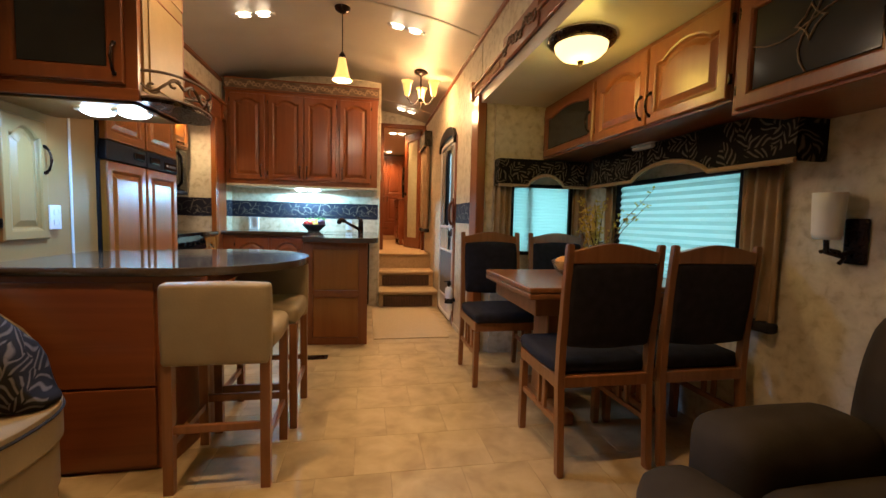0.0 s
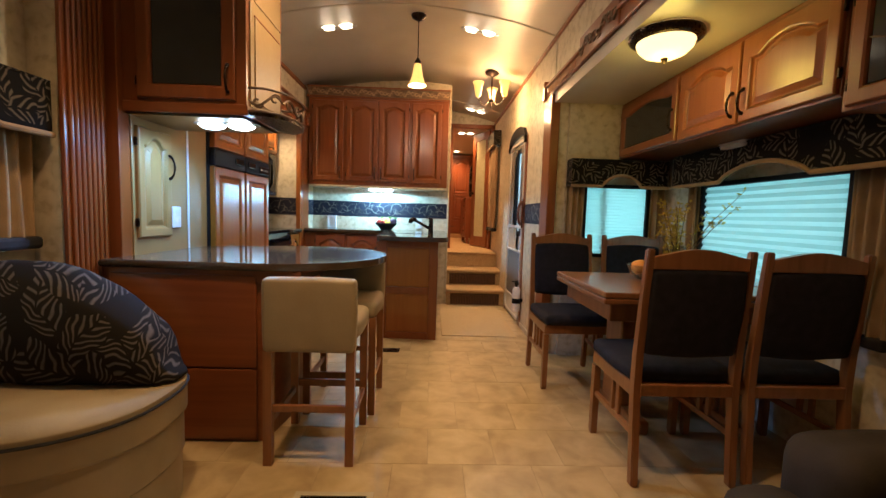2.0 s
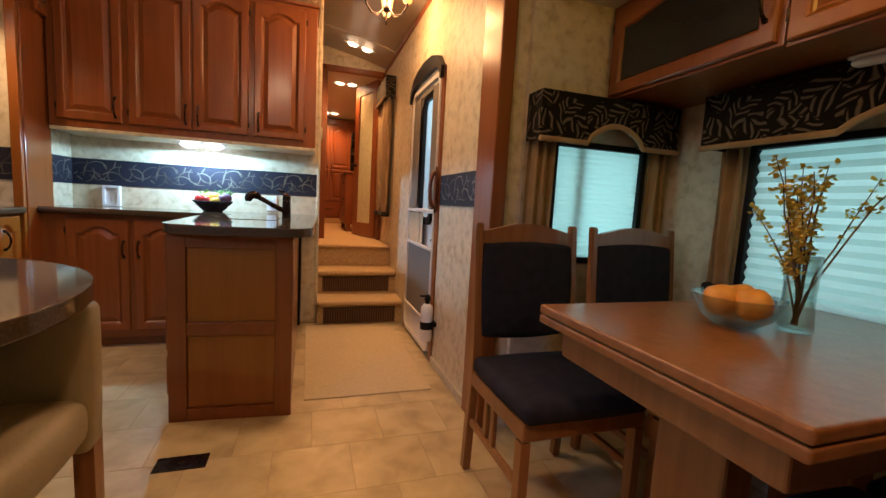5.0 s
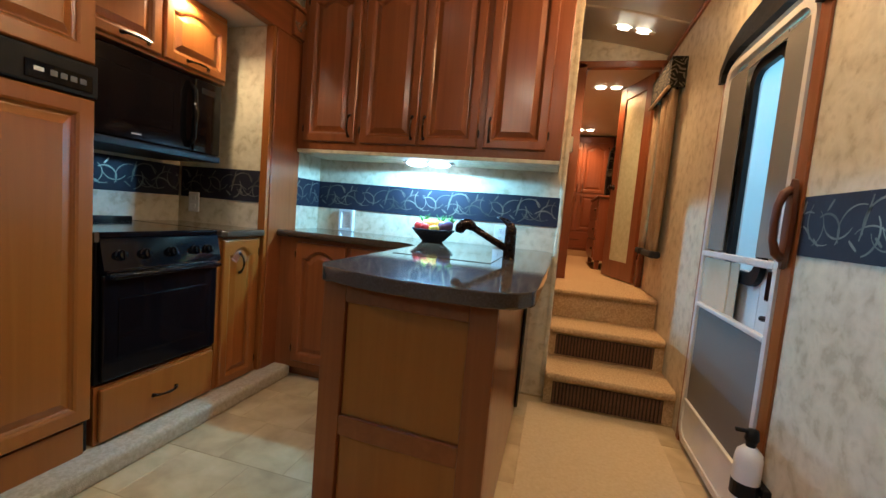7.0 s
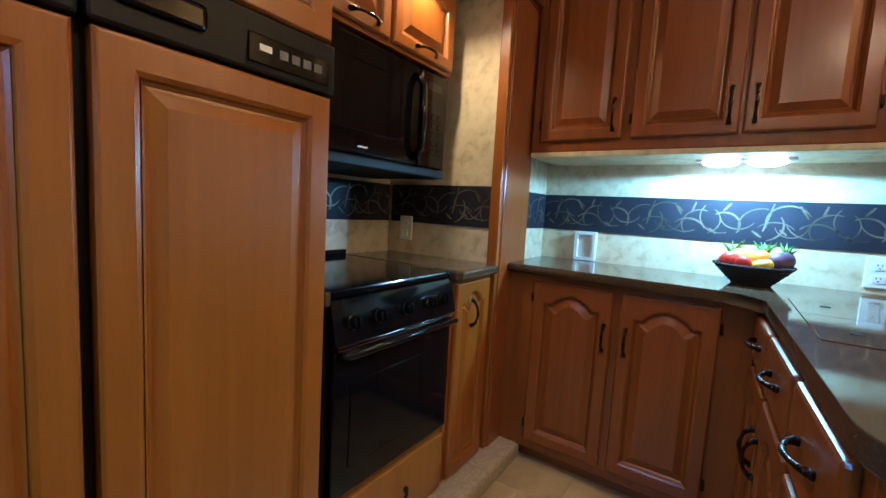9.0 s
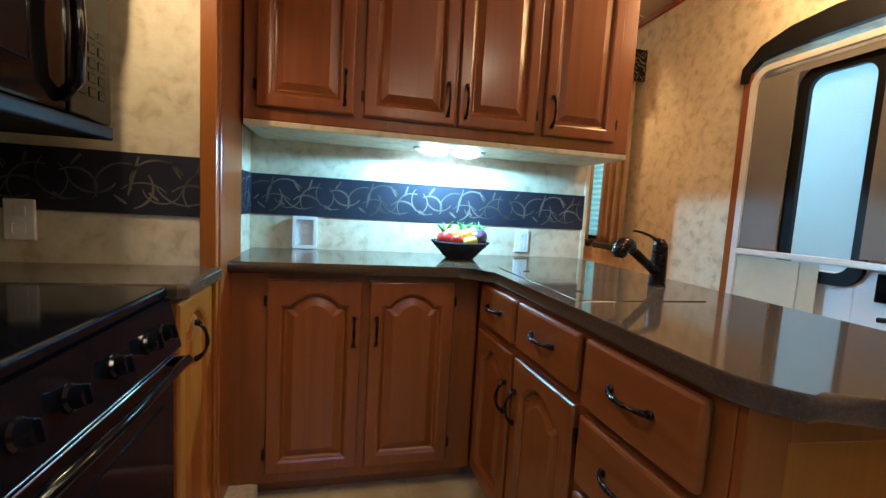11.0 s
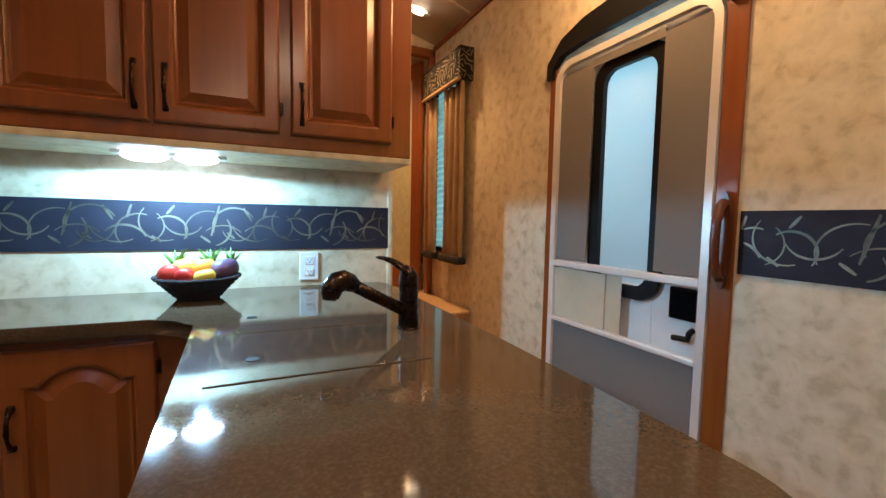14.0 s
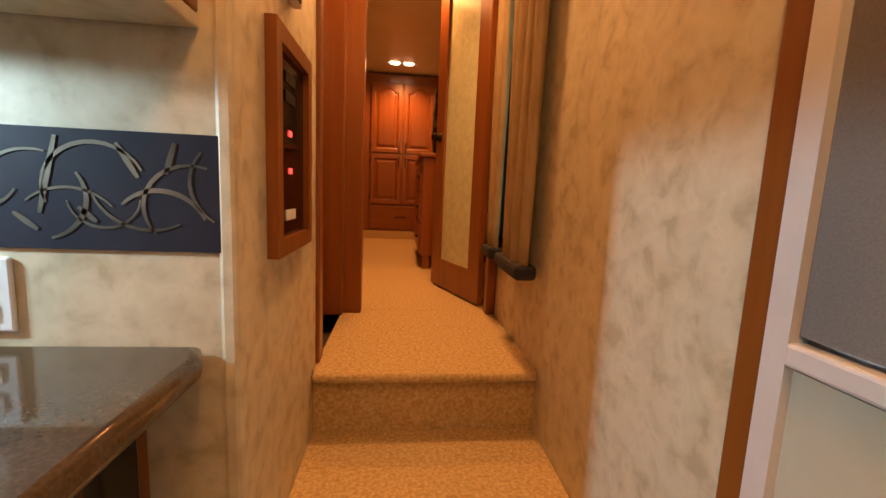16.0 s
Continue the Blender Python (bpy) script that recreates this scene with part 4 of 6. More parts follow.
for k in range(3):
    t = radians(200 + 120 * k)
    c, s = math.cos(t), math.sin(t)
    part("arm", tube([(0.01 * c, 0.01 * s, -0.28), (0.06 * c, 0.06 * s, -0.335), (0.11 * c, 0.11 * s, -0.335), (0.15 * c, 0.15 * s, -0.29), (0.155 * c, 0.155 * s, -0.26)], 0.007, 8), BRONZE, ob, smooth=True)
    sh = part("shade", lathe([(0.012, -0.27), (0.026, -0.262), (0.034, -0.21), (0.042, -0.16), (0.060, -0.12), (0.056, -0.122), (0.038, -0.16), (0.030, -0.21), (0.02, -0.25)], (0.155 * c, 0.155 * s, 0), 20), GLOW_SHADE, ob, "lit amber glass shade", True)
    part("bulb", lathe([(0, -0.25), (0.018, -0.235), (0.02, -0.20), (0, -0.165)], (0.155 * c, 0.155 * s, 0), 12), GLOW_WARM, sh, smooth=True)
lamp("chandelier_glow", "POINT", (CX, CY, ceil_z(CX) - 0.24), 15.0, AMBER, 0.08)
lamp("chandelier_glow_low", "POINT", (CX, CY, ceil_z(CX) - 0.42), 11.0, AMBER, 0.05)

# kitchen slide: fridge, stove, cabinets, hood
FX = -1.42
M90 = lambda y, z=0.0, x=FX: pose(x, y, z, 0, 0, 90)
fr = thing("refrigerator", M90(2.755, 0.075), "four-door refrigerator with honey wood panels and black trim", "refrigerator")
part("body", box(0.0, 0.915, 0.0, 0.58, 0.0, 1.93, 0.004), BLACKMATT, fr)
part("base_panel", box(0.02, 0.895, -0.012, 0.0, 0.0, 0.12, 0.003), HONEY, fr)
for x0, x1 in ((0.022, 0.448), (0.47, 0.905)):
    panel_door(fr, x0, x1, 0.135, 1.285, 0.0, 0.0, None, HONEY, name="door", rail=0.062, thick=0.035)
    panel_door(fr, x0, x1, 1.405, 1.92, 0.0, 0.0, None, HONEY, name="freezer_door", rail=0.062, thick=0.035)
    c = part("control_strip", box(x0 - 0.008, x1 + 0.006, -0.038, 0.0, 1.29, 1.40, 0.006), BLACKMATT, fr)
    hx = x1 - 0.09 if x0 < 0.3 else x0 + 0.09
    part("grip", box(hx - 0.065, hx + 0.065, -0.046, -0.036, 1.325, 1.368, 0.008), BLACK, c)
c = part("display", box(0.70, 0.89, -0.043, -0.036, 1.305, 1.36, 0.003), BLACK, fr)
part("digits", box(0.722, 0.748, -0.0445, -0.0425, 1.330, 1.342), WHITE, c)
for k in range(4):
    part("button", box(0.765 + 0.028 * k, 0.785 + 0.028 * k, -0.0445, -0.0425, 1.326, 1.344, 0.001, 1), ALU_DIM, c)

st = thing("stove", M90(3.69, 0.075), "black gas range with knobs and an oven door", "stove")
part("body", box(0.0, 0.56, 0.0, 0.55, 0.24, 0.80, 0.004), BLACKMATT, st)
d = part("oven_door", box(0.012, 0.548, -0.025, 0.0, 0.255, 0.665, 0.006), BLACK, st)
part("oven_window", box(0.07, 0.49, -0.0275, -0.024, 0.33, 0.57, 0.003), BLACK, d)
part("oven_handle", tube([(0.03, -0.025, 0.655), (0.035, -0.06, 0.662), (0.28, -0.066, 0.664), (0.525, -0.06, 0.662), (0.53, -0.025, 0.655)], 0.011, 10), BLACK, d, smooth=True)
bm = bmesh.new()
add_prism(bm, [(0.0, 0.675), (0.0, 0.80), (-0.012, 0.80), (-0.038, 0.685), (-0.03, 0.675)], "x", 0.005, 0.555)
p = part("control_panel", bm, BLACK, st)
for x in (0.07, 0.17, 0.29, 0.41, 0.48):
    bm = lathe([(0.021, 0), (0.022, 0.004), (0.018, 0.008), (0.016, 0.024), (0, 0.025)], sides=16)
    add_box(bm, -0.003, 0.003, -0.015, 0.015, 0.018, 0.03, 0.001, 1)
    bmesh.ops.transform(bm, matrix=pose(x, -0.026, 0.738, 78, 0, 0), verts=bm.verts)
    part("knob", bm, BLACK, p)
for z in (0.668, 0.676):
    part("vent_slot", box(0.02, 0.54, -0.034, -0.026, z, z + 0.004, 0.001, 1), CHROME, st)
part("cooktop", box(0.0, 0.56, -0.008, 0.55, 0.801, 0.826, 0.006), BLACK, st)
part("lid_back", box(0.0, 0.56, 0.54, 0.552, 0.826, 0.85, 0.003), BLACK, st)
part("lower_drawer", box(0.012, 0.548, -0.022, 0.0, 0.012, 0.225, 0.008), HONEY, st, "honey wood drawer front")
part("lower_box", box(0.0, 0.56, 0.0, 0.5, 0.0, 0.235, 0.003), HONEY, st)
bm = bmesh.new()
pull(bm, 0.12, -0.022, 0.225, 0.335, True)
part("handle", bm, BRONZE, st, "oiled bronze bow handle", True)

nc = thing("base_cabinet", M90(4.262, 0.075), "narrow honey wood cabinet beside the stove", "cabinet")
part("body", box(0.0, 0.305, 0.0, 0.55, 0.0, 0.785, 0.003), HONEY, nc)
panel_door(nc, 0.022, 0.275, 0.01, 0.775, 0.0, 0.04, (0.13, 0.60, 0.70), HONEY, rail=0.05)
solo("stove_counter", slab([(-1.99, 4.255), (-1.395, 4.255), (-1.375, 4.275), (-1.375, 4.545), (-1.395, 4.575), (-1.99, 4.575)], 0.864, 0.902), COUNTER, "small dark worktop beside the stove", "countertop")
solo("stove_counter_strip", slab([(-1.99, 3.672), (-1.40, 3.672), (-1.40, 3.688), (-1.99, 3.688)], 0.864, 0.902, 0.004), COUNTER, "narrow dark worktop strip between stove and fridge", "countertop")

mw = thing("microwave", M90(3.705, 1.245, -1.645), "black over-range microwave with a curved handle", "microwave")
part("body", box(0.0, 0.755, 0.0, 0.38, 0.0, 0.405, 0.005), BLACKMATT, mw)
d = part("door", box(0.004, 0.575, -0.028, 0.0, 0.035, 0.402, 0.008), BLACK, mw)
part("window", box(0.06, 0.46, -0.030, -0.027, 0.11, 0.33, 0.003), BLACK, d)
part("handle", tube([(0.545, -0.03, 0.06), (0.55, -0.06, 0.10), (0.55, -0.066, 0.21), (0.55, -0.06, 0.33), (0.545, -0.03, 0.37)], 0.013, 10), BLACK, d, smooth=True)
part("badge", box(0.262, 0.306, -0.0292, -0.0275, 0.061, 0.066), ALU, d)
k = part("keypad", box(0.581, 0.751, -0.028, 0.0, 0.035, 0.402, 0.006), BLACK, mw)
bm = bmesh.new()
for i in range(3):
    for j in range(5):
        add_box(bm, 0.612 + i * 0.04, 0.640 + i * 0.04, -0.0295, -0.027, 0.09 + j * 0.034, 0.112 + j * 0.034, 0.002, 1)
part("keys", bm, BLACK, k)
part("clock", box(0.62, 0.71, -0.0295, -0.0275, 0.335, 0.365), FROST_DARK, k)
part("vent_strip", box(0.0, 0.755, -0.03, 0.0, 0.0, 0.032, 0.005), BLACKMATT, mw)

oc = thing("wall_cabinet", M90(3.685, 1.665, -1.625), "honey cherry cabinet with two doors over the microwave", "cabinet")
part("body", box(0.0, 0.80, 0.0, 0.38, 0.0, 0.35, 0.003), HONEY, oc)
panel_door(oc, 0.015, 0.405, 0.015, 0.315, 0.0, 0.03, (0.04, 0.22, 0.34), HONEY, rail=0.05, level=True)
panel_door(oc, 0.422, 0.785, 0.015, 0.315, 0.0, 0.03, (0.04, 0.54, 0.66), HONEY, rail=0.05, level=True)
ob = thing("ceiling_spot", pose(-1.585, 4.22, 2.018), "small lit round ceiling spot over the stove", "light")
part("lens", lathe([(0.04, 0), (0.038, -0.008), (0, -0.014)], sides=18), GLOW_WARM, ob, smooth=True)
part("rim", lathe([(0.055, 0), (0.055, -0.006), (0.04, -0.007)], sides=18), WHITE, ob)
lamp("stove_spot", "SPOT", (-1.56, 4.22, 1.985), 20.0, (1.0, 0.60, 0.24), 0.02, (-1.56, 4.22, 0), 150)

# kitchen slide trim
bm = bmesh.new()
add_box(bm, -1.448, -1.395, 4.60, 4.86, 0.0, 2.02, 0.006)
solo("trim_slide_post", bm, CHERRY, "cherry post at the end of the kitchen slide", "trim", "structure")
solo("trim_slide_edge", box(-1.447, -1.40, 4.572, 4.598, 0.075, 2.02, 0.004), HONEY, "honey wood edge strip of the slide", "trim", "structure")
bm = bmesh.new()
add_box(bm, -1.448, -1.395, 2.48, 4.86, 2.021, 2.19, 0.006)
add_box(bm, -1.45, -1.37, 2.48, 4.87, 2.19, 2.215, 0.006)
solo("trim_slide_header", bm, CHERRY_Y, "cherry fascia above the kitchen slide", "trim", "structure")
ob = thing("corbel", pose(-1.394, 4.72, 2.03, 0, 0, 90), "carved wooden block at the end of the fascia", "trim", kind="structure")
part("block", box(0.0, 0.12, -0.022, 0.0, 0.0, 0.15, 0.004), CHERRY, ob)
bm = bmesh.new()
fret(bm, 0.12, 0.02, 0.13, -0.026, 0.12)
part("carving", bm, IRON, ob)
solo("trim_cornice", box(-1.448, -1.42, 2.48, 4.86, 2.44, 2.475, 0.006), CHERRY_Y, "cherry cornice strip at the ceiling", "trim", "structure")

# ---- bar and hutch ----
bar = thing("bar_counter", pose(-1.1, 2.15, 0), "cherry bar base with a dark rounded worktop", "bar counter")
L = lambda x, y: (x + 1.1, y - 2.15)
part("base", prism([L(*p) for p in ((-1.46, 1.945), (-0.745, 1.945), (-0.68, 2.36), (-1.46, 2.36))], "z", 0.0, 0.80, 0.004), CHERRY_H, bar)
part("front_panel", box(-0.33, 0.32, -0.222, -0.206, 0.36, 0.79, 0.004), CHERRY_H, bar)
part("front_panel", box(-0.33, 0.32, -0.222, -0.206, 0.02, 0.352, 0.004), CHERRY_H, bar)
part("apron", box(-0.36, 0.52, -0.215, 0.30, 0.755, 0.814, 0.005), CHERRY_H, bar)
top = [L(*p) for p in [(-1.46, 1.905), (-0.76, 1.905)]] + [L(*p) for p in arc(-0.76, 2.42, 0.515, -90, 90, 22)[1:]] + [L(*p) for p in ((-1.0, 2.88), (-1.42, 2.70), (-1.46, 2.60))]
round_rim(part("worktop", slab(top, 0.815, 0.850, 0.016), COUNTER, bar, "polished dark brown rounded worktop"))

hm = pose(-1.45, 2.05, 1.525)
hu = thing("hutch_cabinet", hm, "cherry hutch with a smoked glass door hanging over the bar", "cabinet")
bm = bmesh.new()
tops = [(0.58 - 0.58 * i / 6, ceil_z(-0.87 - 0.58 * i / 6) - 1.525 - 0.004) for i in range(7)]
add_prism(bm, [(0.0, 0.0), (0.58, 0.0)] + tops, "y", 0.0, 0.42)
part("body", bm, CHERRY, hu)
panel_door(hu, 0.09, 0.535, 0.065, 0.93, 0.0, 0.0, (0.505, 0.10, 0.22), CHERRY, FROST_DARK, 0.065)
part("skirt", box(-0.006, 0.588, -0.010, 0.424, 0.0, 0.05, 0.005), CHERRY_H, hu)
part("side_board", box(0.5802, 0.588, 0.032, 0.42, 0.052, 0.985, 0.002), PALEBOARD, hu, "pale honey side board")
for z0, z1 in ((0.085, 0.475), (0.545, 0.955)):
    p = part("side_panel", box(0.5882, 0.594, 0.072, 0.402, z0, z1, 0.003), PALEBOARD, hu, "pale honey raised panel")
    # dark strips on each panel's rear and top edges only
    bm = bmesh.new()
    add_box(bm, 0.588, 0.5955, 0.398, 0.410, z0 - 0.004, z1 + 0.008, 0.002, 1)
    add_box(bm, 0.588, 0.5955, 0.066, 0.399, z1, z1 + 0.009, 0.002, 1)
    part("bead", bm, CHERRY, p, "dark strip along the panel's top and rear edges")
part("light_panel", box(0.02, 0.56, 0.02, 0.40, -0.008, -0.0005, 0.002), PALEBOARD, hu, "pale underside panel")
puck_pair(pose(-1.03, 2.20, 1.516), GLOW_COOL, "lit twin cool white light under the hutch", deep=0.78)
for q in (-0.072, 0.072):
    lamp("hutch_light", "SPOT", (-1.03 + q, 2.19, 1.474), 9.5, (0.32, 0.60, 1.0), 0.008, (-1.03 + q, 2.19, 0.9), 179, blend=0.45)
# curved gallery shelf on the hutch's side
sh = thing("gallery_shelf", pose(-0.86, 2.05, 1.528), "dark curved shelf with a pierced scroll gallery on the hutch's side", "shelf")
ell = [(0.165 * math.sin(radians(a)) ** 0.7, 0.23 - 0.235 * math.cos(radians(a))) for a in range(6, 169, 9)] + [(0.0, 0.42)]
bm = bmesh.new()
add_prism(bm, [(0.0, 0.0)] + ell, "z", 0.0, 0.018)
part("shelf", bm, BRONZE, sh, "dark shelf board")
bm = bmesh.new()
line = [(0.0, 0.0)] + ell
for h, r in ((0.020, 0.006), (0.125, 0.006)):
    add_tube(bm, [(x, y, h) for x, y in line], r, 6)
flat = bmesh.new()
fret(flat, 0.58, 0.024, 0.122, 0.0, 0.145, 0.006)
lens = [0.0]
for p, q in zip(line, line[1:]):
    lens.append(lens[-1] + math.dist(p, q))
for v in flat.verts:
    s = min(max(v.co.x * lens[-1] / 0.58, 0), lens[-1] - 1e-4)
    i = max(k for k in range(len(lens) - 1) if lens[k] <= s)
    t = (s - lens[i]) / (lens[i + 1] - lens[i])
    p, q = line[i], line[i + 1]
    d = Vector((q[0] - p[0], q[1] - p[1])).normalized()
    v.co = Vector((p[0] + (q[0] - p[0]) * t - d.y * v.co.y, p[1] + (q[1] - p[1]) * t + d.x * v.co.y, v.co.z))
tmp = bpy.data.meshes.new("tmp")
flat.to_mesh(tmp)
flat.free()
bm.from_mesh(tmp)
bpy.data.meshes.remove(tmp)
part("gallery", bm, IRON, sh, "pierced bronze-brown scrollwork")

# pantry panel between hutch and fridge
pa = thing("pantry_cabinet", pose(-1.425, 2.085, 0, 0, 0, 90), "pale honey wood pantry panel with a small arched door", "cabinet")
part("body", box(0.0, 0.662, 0.0, 0.5, 0.0, 2.02, 0.004), PALEBOARD, pa)
panel_door(pa, 0.02, 0.275, 0.935, 1.475, 0.0, 0.04, (0.252, 1.24, 1.36), PALEBOARD, rail=0.05)
part("edge_strip", box(0.445, 0.46, -0.006, 0.0, 0.0, 2.02, 0.002), WHITE, pa, "pale cover strip")

# fluted pilaster
pi = thing("pilaster", pose(-1.498, 1.785, 0, 0, 0, 90), "fluted cherry pilaster beside the sofa", "trim", kind="structure")
part("back", box(0, 0.225, -0.018, 0.0, 0, 2.49, 0.004), CHERRY, pi)
for k in range(7):
    part("reed", box(0.020 + k * 0.027, 0.040 + k * 0.027, -0.030, -0.016, 0.0, 2.49, 0.008, 2), CHERRY, pi)
solo("trim_bar_post", box(-1.50, -1.43, 2.012, 2.083, 0, 2.49, 0.004), CHERRY, "plain cherry post beside the hutch", "trim", "structure")

# ---- entry door ----
dr = thing("door_1", pose(WX, DO0 + 0.012, 0.03, 0, 0, 90), "closed white entry door with a frosted window behind a screen door", "door", kind="structure")
# local: x along +y, y towards -x is negative... the face looks along -x when y is positive
DW = 0.775
part("slab", box(0.0, 0.245, -0.075, -0.04, 0.0, 1.86, 0.004), WHITE, dr)
part("slab", box(0.515, DW, -0.075, -0.04, 0.0, 1.86, 0.004), WHITE, dr)
part("slab", box(0.245, 0.515, -0.075, -0.04, 0.0, 0.92, 0.004), WHITE, dr)
part("slab", box(0.245, 0.515, -0.075, -0.04, 1.77, 1.86, 0.004), WHITE, dr)


w = part("door_window", ring_frame(round_rect(0.209, 0.550, 0.865, 1.80, 0.085), round_rect(0.256, 0.502, 0.915, 1.755, 0.06), -0.038, -0.016), BLACKMATT, dr, "black rubber window frame")
bm = bmesh.new()
bm.faces.new([bm.verts.new((x, -0.046, z)) for x, z in round_rect(0.252, 0.506, 0.91, 1.76, 0.06)])
pane = part("pane", bm, FROST, w, "frosted glass pane")
pane.visible_shadow = False
part("latch_plate", box(0.072, 0.168, -0.039, -0.022, 0.828, 0.938, 0.006), BLACK, dr)
part("latch_lever", tube([(0.085, -0.036, 0.80), (0.085, -0.016, 0.79), (0.088, -0.015, 0.772), (0.14, -0.014, 0.766)], 0.010, 8), BLACKMATT, dr)
lamp("door_daylight", "AREA", (WX + 0.30, DO0 + 0.43, 1.55), 1.7, (0.62, 0.98, 0.92), 0.45, (WX, DO0 + 0.43, 1.45), size_y=0.8)

sd = thing("screen_door", pose(WX, DO0 + 0.012, 0.03, 0, 0, 90), "aluminium screen door with grey mesh over the entry door", "door")
part("frame", ring_frame(round_rect(0.015, DW - 0.015, 0.0, 1.86, 0.09), round_rect(0.042, DW - 0.046, 0.030, 1.832, 0.07), -0.008, 0.016), ALU, sd)
part("upper_rail", box(0.040, DW - 0.044, -0.008, 0.018, 0.950, 0.978, 0.005), ALU, sd)
part("lower_rail", box(0.040, DW - 0.044, -0.008, 0.018, 0.698, 0.718, 0.005), ALU, sd)
part("kick_rail", box(0.040, DW - 0.044, -0.008, 0.016, 0.195, 0.215, 0.004), ALU, sd)
part("kick_plate", box(0.034, DW - 0.034, -0.004, 0.008, 0.03, 0.196), WHITE, sd)
part("lower_mesh", box(0.034, DW - 0.034, -0.001, 0.003, 0.215, 0.696), SCREEN, sd, "grey insect mesh")
for x0, x1 in ((0.036, 0.216), (0.543, DW - 0.040)):
    part("upper_mesh", box(x0, x1, -0.001, 0.003, 0.985, 1.80), SCREEN, sd, "grey insect mesh")
part("upper_mesh", box(0.216, 0.543, -0.001, 0.003, 1.785, 1.815), SCREEN, sd, "grey insect mesh")
part("sliding_pane", box(0.43, DW - 0.040, -0.002, 0.004, 0.72, 0.945), PLEXI, sd, "cream sliding panel")
part("sliding_pane", box(0.355, 0.44, -0.006, -0.003, 0.72, 0.945), PLEXI, sd, "cream sliding panel")
bm = bmesh.new()
add_prism(bm, [(-0.03, 1.80), (-0.03, 1.87), (0.06, 1.955), (0.2, 1.995), (0.4, 2.01), (0.58, 1.995), (0.715, 1.955), (0.805, 1.87), (0.805, 1.80), (0.775, 1.80), (0.77, 1.84), (0.715, 1.885), (0.58, 1.90), (0.2, 1.90), (0.06, 1.885), (0.005, 1.84), (0.0, 1.80)], "y", -0.002, 0.03)
tagged(part("door_awning", bm, BLACKMATT), "black arched header over the screen door", "door header")
bpy.data.objects["door_awning"].matrix_world = pose(WX - 0.002, DO0 + 0.012, 0.03, 0, 0, 90)

# the local y axis points towards -x after the quarter turn, so positive y is proud of the wall
bm = bmesh.new()
add_box(bm, WX - 0.009, WX + 0.001, DO0 - 0.040, DO0 + 0.024, 0.0, DZ, 0.003)
add_box(bm, WX - 0.008, WX + 0.001, DO1 - 0.026, DO1 + 0.018, 0.0, DZ, 0.003)
solo("trim_entry", bm, CHERRY, "cherry casing round the entry door", "trim", "structure")
gh = thing("grab_handle", pose(WX - 0.017, 4.133, 0.990), "dark cherry wood grab handle on an oval plate beside the entry", "grab handle")
part("grip", tube([(-0.012, 0, 0.035), (-0.032, 0, 0.05), (-0.044, 0, 0.09), (-0.047, 0, 0.145), (-0.044, 0, 0.20), (-0.032, 0, 0.24), (-0.012, 0, 0.255)], 0.0125, 12, True, [1.3, 1.15, 1, 1, 1, 1.15, 1.3]), MAHOGANY, gh, smooth=True)
bm = bmesh.new()
add_prism(bm, [(0.024 * math.cos(k * math.tau / 24), 0.145 + 0.145 * math.sin(k * math.tau / 24)) for k in range(24)], "x", -0.014, 0.0)
part("back_plate", bm, MAHOGANY, gh, "oval wooden plate")

fe = thing("fire_extinguisher", pose(WX - 0.055, 4.085, 0.165), "white fire extinguisher with a black valve by the entry", "fire extinguisher")
part("cylinder", lathe([(0, 0), (0.032, 0), (0.04, 0.01), (0.04, 0.20), (0.036, 0.225), (0.018, 0.245), (0, 0.245)], sides=20), WHITE, fe, smooth=True)
part("label", lathe([(0.0408, 0.08), (0.0408, 0.13)], sides=20), BLACKMATT, fe)
part("valve", lathe([(0.014, 0.243), (0.016, 0.26), (0.022, 0.27), (0.016, 0.30), (0.0, 0.305)], sides=14), BLACKMATT, fe, smooth=True)
part("lever", box(-0.05, 0.012, -0.008, 0.008, 0.288, 0.30, 0.004), BLACKMATT, fe)
part("bracket", box(0.03, 0.055, -0.05, 0.05, 0.10, 0.13, 0.004), BLACKMATT, fe)

# ceiling cornices and casings
solo("trim_cornice_east", box(WX - 0.018, WX + 0.001, BACK, 6.36, 2.448, 2.482, 0.006), CHERRY_Y, "cherry cornice strip along the ceiling", "trim", "structure")
bm = bmesh.new()
add_box(bm, WX - 0.02, WX + 0.05, 3.28, 3.49, 0.0, 2.05, 0.008)
solo("trim_dinette_post", bm, CHERRY, "cherry casing at the dinette slide", "trim", "structure")
ob = thing("trim_dinette_header", pose(WX - 0.001, 3.49, 2.055, 0, 0, -90), "cherry fascia with carved scroll blocks over the dinette", "trim", kind="structure")
part("fascia", box(0.0, 5.0, -0.02, 0.0, 0.0, 0.075, 0.006), CHERRY_Y, ob)
part("upper_moulding", box(0.0, 5.0, -0.034, 0.0, 0.075, 0.10, 0.008), CHERRY_Y, ob)
for x0, ln in ((0.10, 0.62), (2.6, 0.62)):
    for i in range(26):
        part("flute", box(x0 + i * 0.024, x0 + 0.016 + i * 0.024, -0.027, -0.019, 0.012, 0.066, 0.003, 1), HONEY, ob)
for x0 in (0.80,):
    part("carved_block", box(x0, x0 + 0.55, -0.03, 0.0, 0.0, 0.16, 0.006), CHERRY_Y, ob)
    bm = bmesh.new()
    fret(bm, 0.52, 0.02, 0.14, -0.034, 0.13, 0.007)
    for v in bm.verts:
        v.co.x += x0 + 0.015
    part("carving", bm, IRON, ob)
part("end_block", box(0.0, 0.05, -0.04, 0.0, -0.02, 0.13, 0.004), HONEY, ob)
